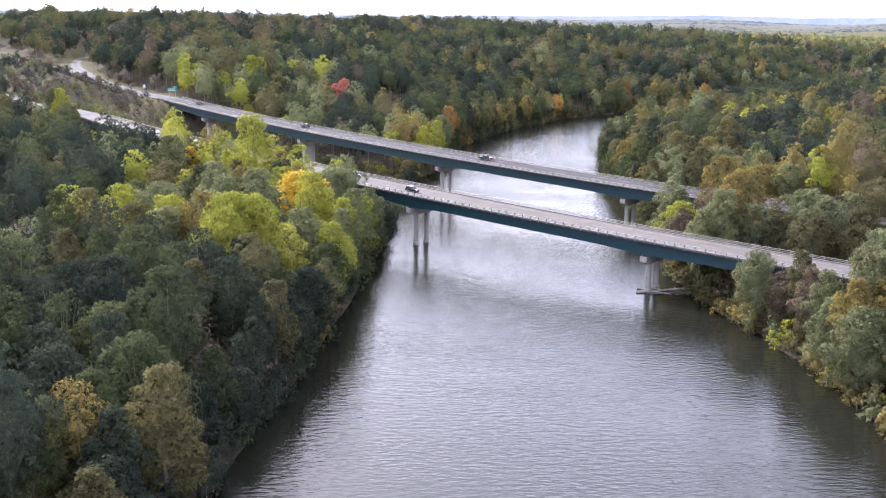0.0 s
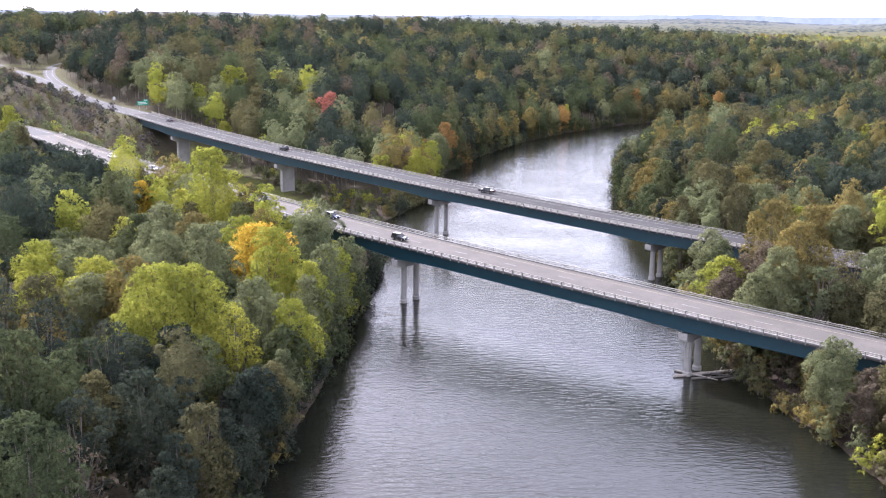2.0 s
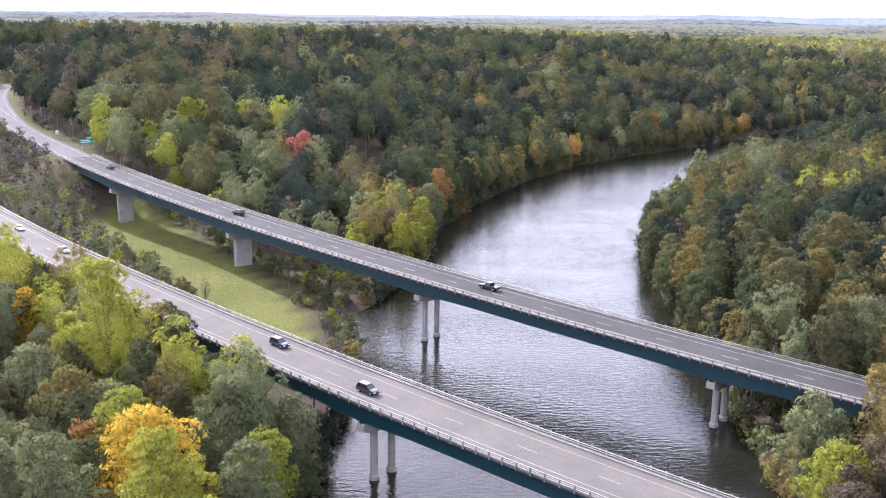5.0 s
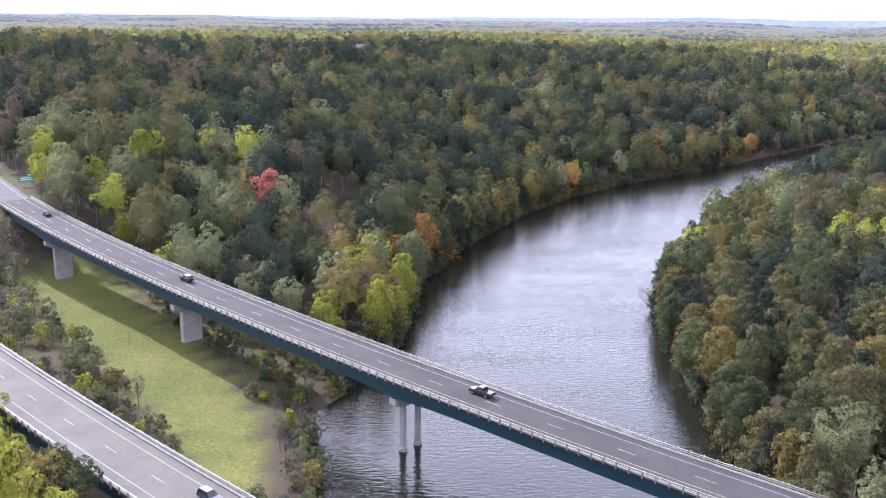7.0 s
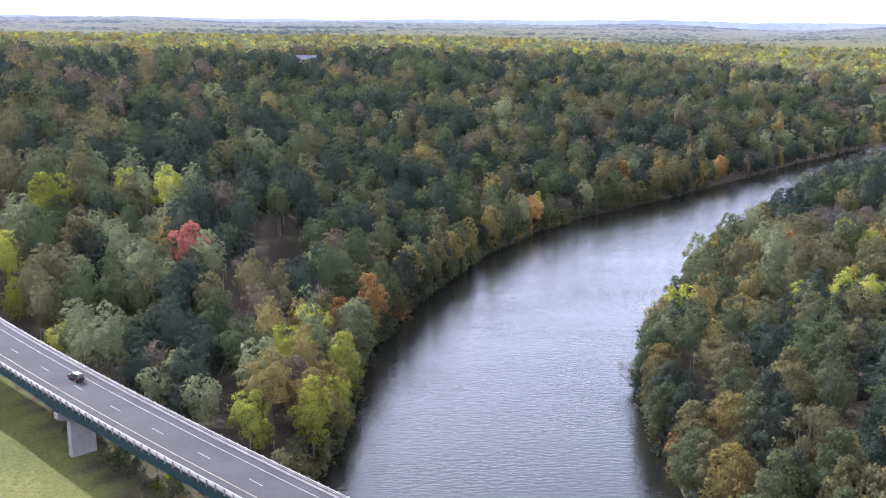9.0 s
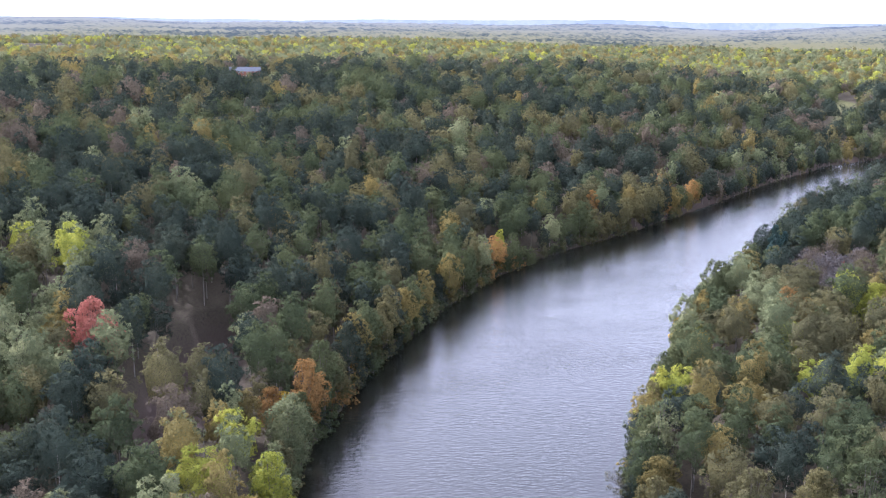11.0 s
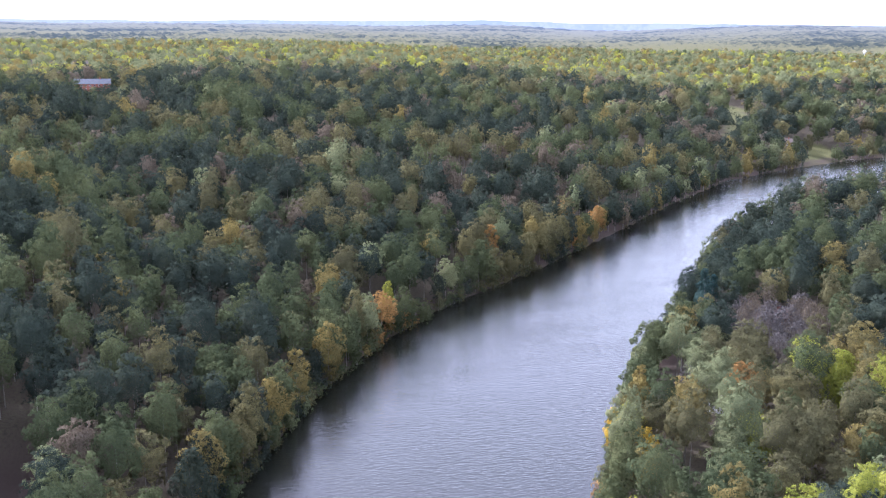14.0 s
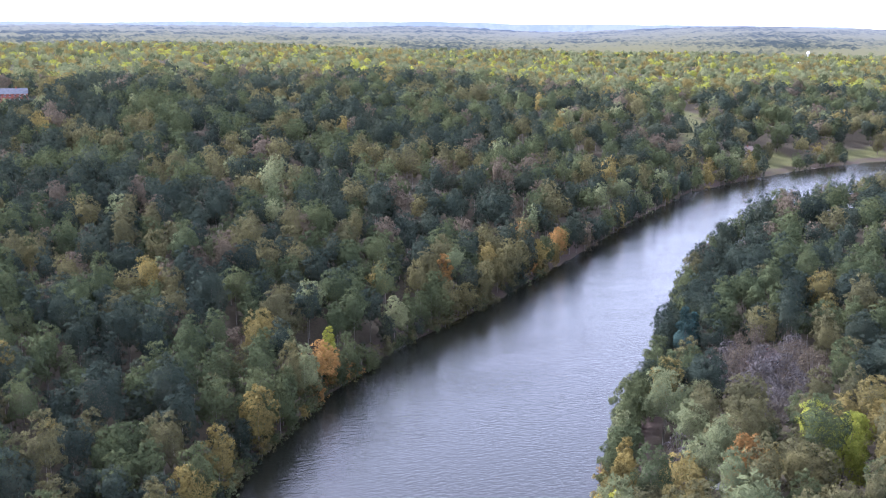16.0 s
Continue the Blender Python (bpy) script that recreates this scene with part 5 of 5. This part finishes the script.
# ---------------------------------------------------------------- the far distance


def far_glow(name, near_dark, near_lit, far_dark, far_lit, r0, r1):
    """Self-lit distance: haze, shaded and sunlit woods painted as emission, paler the further off."""
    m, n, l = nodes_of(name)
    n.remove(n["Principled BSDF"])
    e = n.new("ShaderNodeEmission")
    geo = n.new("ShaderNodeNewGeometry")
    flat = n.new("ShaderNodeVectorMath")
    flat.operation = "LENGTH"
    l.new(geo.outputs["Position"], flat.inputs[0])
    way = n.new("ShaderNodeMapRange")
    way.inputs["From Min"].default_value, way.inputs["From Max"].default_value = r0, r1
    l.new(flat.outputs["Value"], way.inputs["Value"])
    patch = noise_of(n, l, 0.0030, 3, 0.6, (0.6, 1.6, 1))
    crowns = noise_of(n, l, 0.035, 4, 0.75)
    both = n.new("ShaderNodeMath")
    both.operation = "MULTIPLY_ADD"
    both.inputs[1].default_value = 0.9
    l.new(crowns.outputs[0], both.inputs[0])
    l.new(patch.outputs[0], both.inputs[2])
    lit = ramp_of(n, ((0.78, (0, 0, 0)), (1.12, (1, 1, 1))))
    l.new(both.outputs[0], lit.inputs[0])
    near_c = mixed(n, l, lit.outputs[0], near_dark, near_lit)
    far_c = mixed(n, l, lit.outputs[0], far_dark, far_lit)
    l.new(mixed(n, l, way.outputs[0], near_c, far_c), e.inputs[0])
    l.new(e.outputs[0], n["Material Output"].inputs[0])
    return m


def build_backdrop():
    """Wooded country rising to the horizon, all of it kilometres away."""
    r = np.random.default_rng(5)
    az = np.linspace(radians(-40), radians(62), 420)
    rad = np.concatenate((np.arange(2740, 3400, 16), np.arange(3400, 4420, 30)))
    A, R = np.meshgrid(az, rad)
    k = (R - 2740) / 1680
    hills = np.zeros_like(A)
    for i in range(1, 9):
        hills += np.sin(A * (3 + 4.1 * i) + r.uniform(0, 6.28) + R * 0.0017 * r.uniform(-1, 1)) / i ** 0.7
    z = 16 + 54 * k ** 0.9 + hills * (2 + 6 * k) + r.normal(size=A.shape) * (5.0 - 3.0 * k)
    z[0] = 5.0
    v = np.stack([(R * np.sin(A)).ravel(), (400 + R * np.cos(A)).ravel(), z.ravel()], 1)
    w = len(az)
    i = (np.arange(len(rad) - 1)[:, None] * w + np.arange(w - 1)[None]).ravel()
    me = mesh_of("backdrop_woods", v, np.stack([i, i + 1, i + w + 1, i + w], 1), far_glow("glowing_haze_woods", (0.055, 0.068, 0.058), (0.20, 0.19, 0.105), (0.125, 0.15, 0.18), (0.25, 0.26, 0.25), 3300, 5000), smooth=True)
    thing("backdrop_woods", "wooded hills rising to the horizon, glowing with painted blue-green haze", "hills", kind="structure", me=me)


def build_ridge(name, radius, height, wave, mat, seed, label):
    r = np.random.default_rng(seed)
    az = np.linspace(radians(-40), radians(62), 260)
    h = np.full(len(az), float(height))
    for k in range(1, 26):
        h += wave / k ** 0.8 * np.sin(az * k * 5.3 + r.uniform(0, 6.28)) * 0.5
    h += r.normal(size=len(az)) * wave * 0.05
    x, y = radius * np.sin(az), 400 + radius * np.cos(az)
    k = len(az)
    v = np.vstack((np.c_[x, y, np.full(k, -20.0)], np.c_[x * 1.01, y * 1.01, h]))
    i = np.arange(k - 1)
    thing(name, label, "hills", kind="structure", me=mesh_of(name, v, np.stack([i, i + 1, i + k + 1, i + k], 1), mat))


build_backdrop()
# the ridge glows too, its haze held in the emission colour
build_ridge("backdrop_hills_far", 4440, 84, 7, far_glow("glowing_haze_ridge", (0.19, 0.235, 0.30), (0.24, 0.28, 0.33), (0.26, 0.30, 0.36), (0.32, 0.35, 0.38), 4300, 5000), 13, "hills on the horizon glowing with painted pale blue haze")
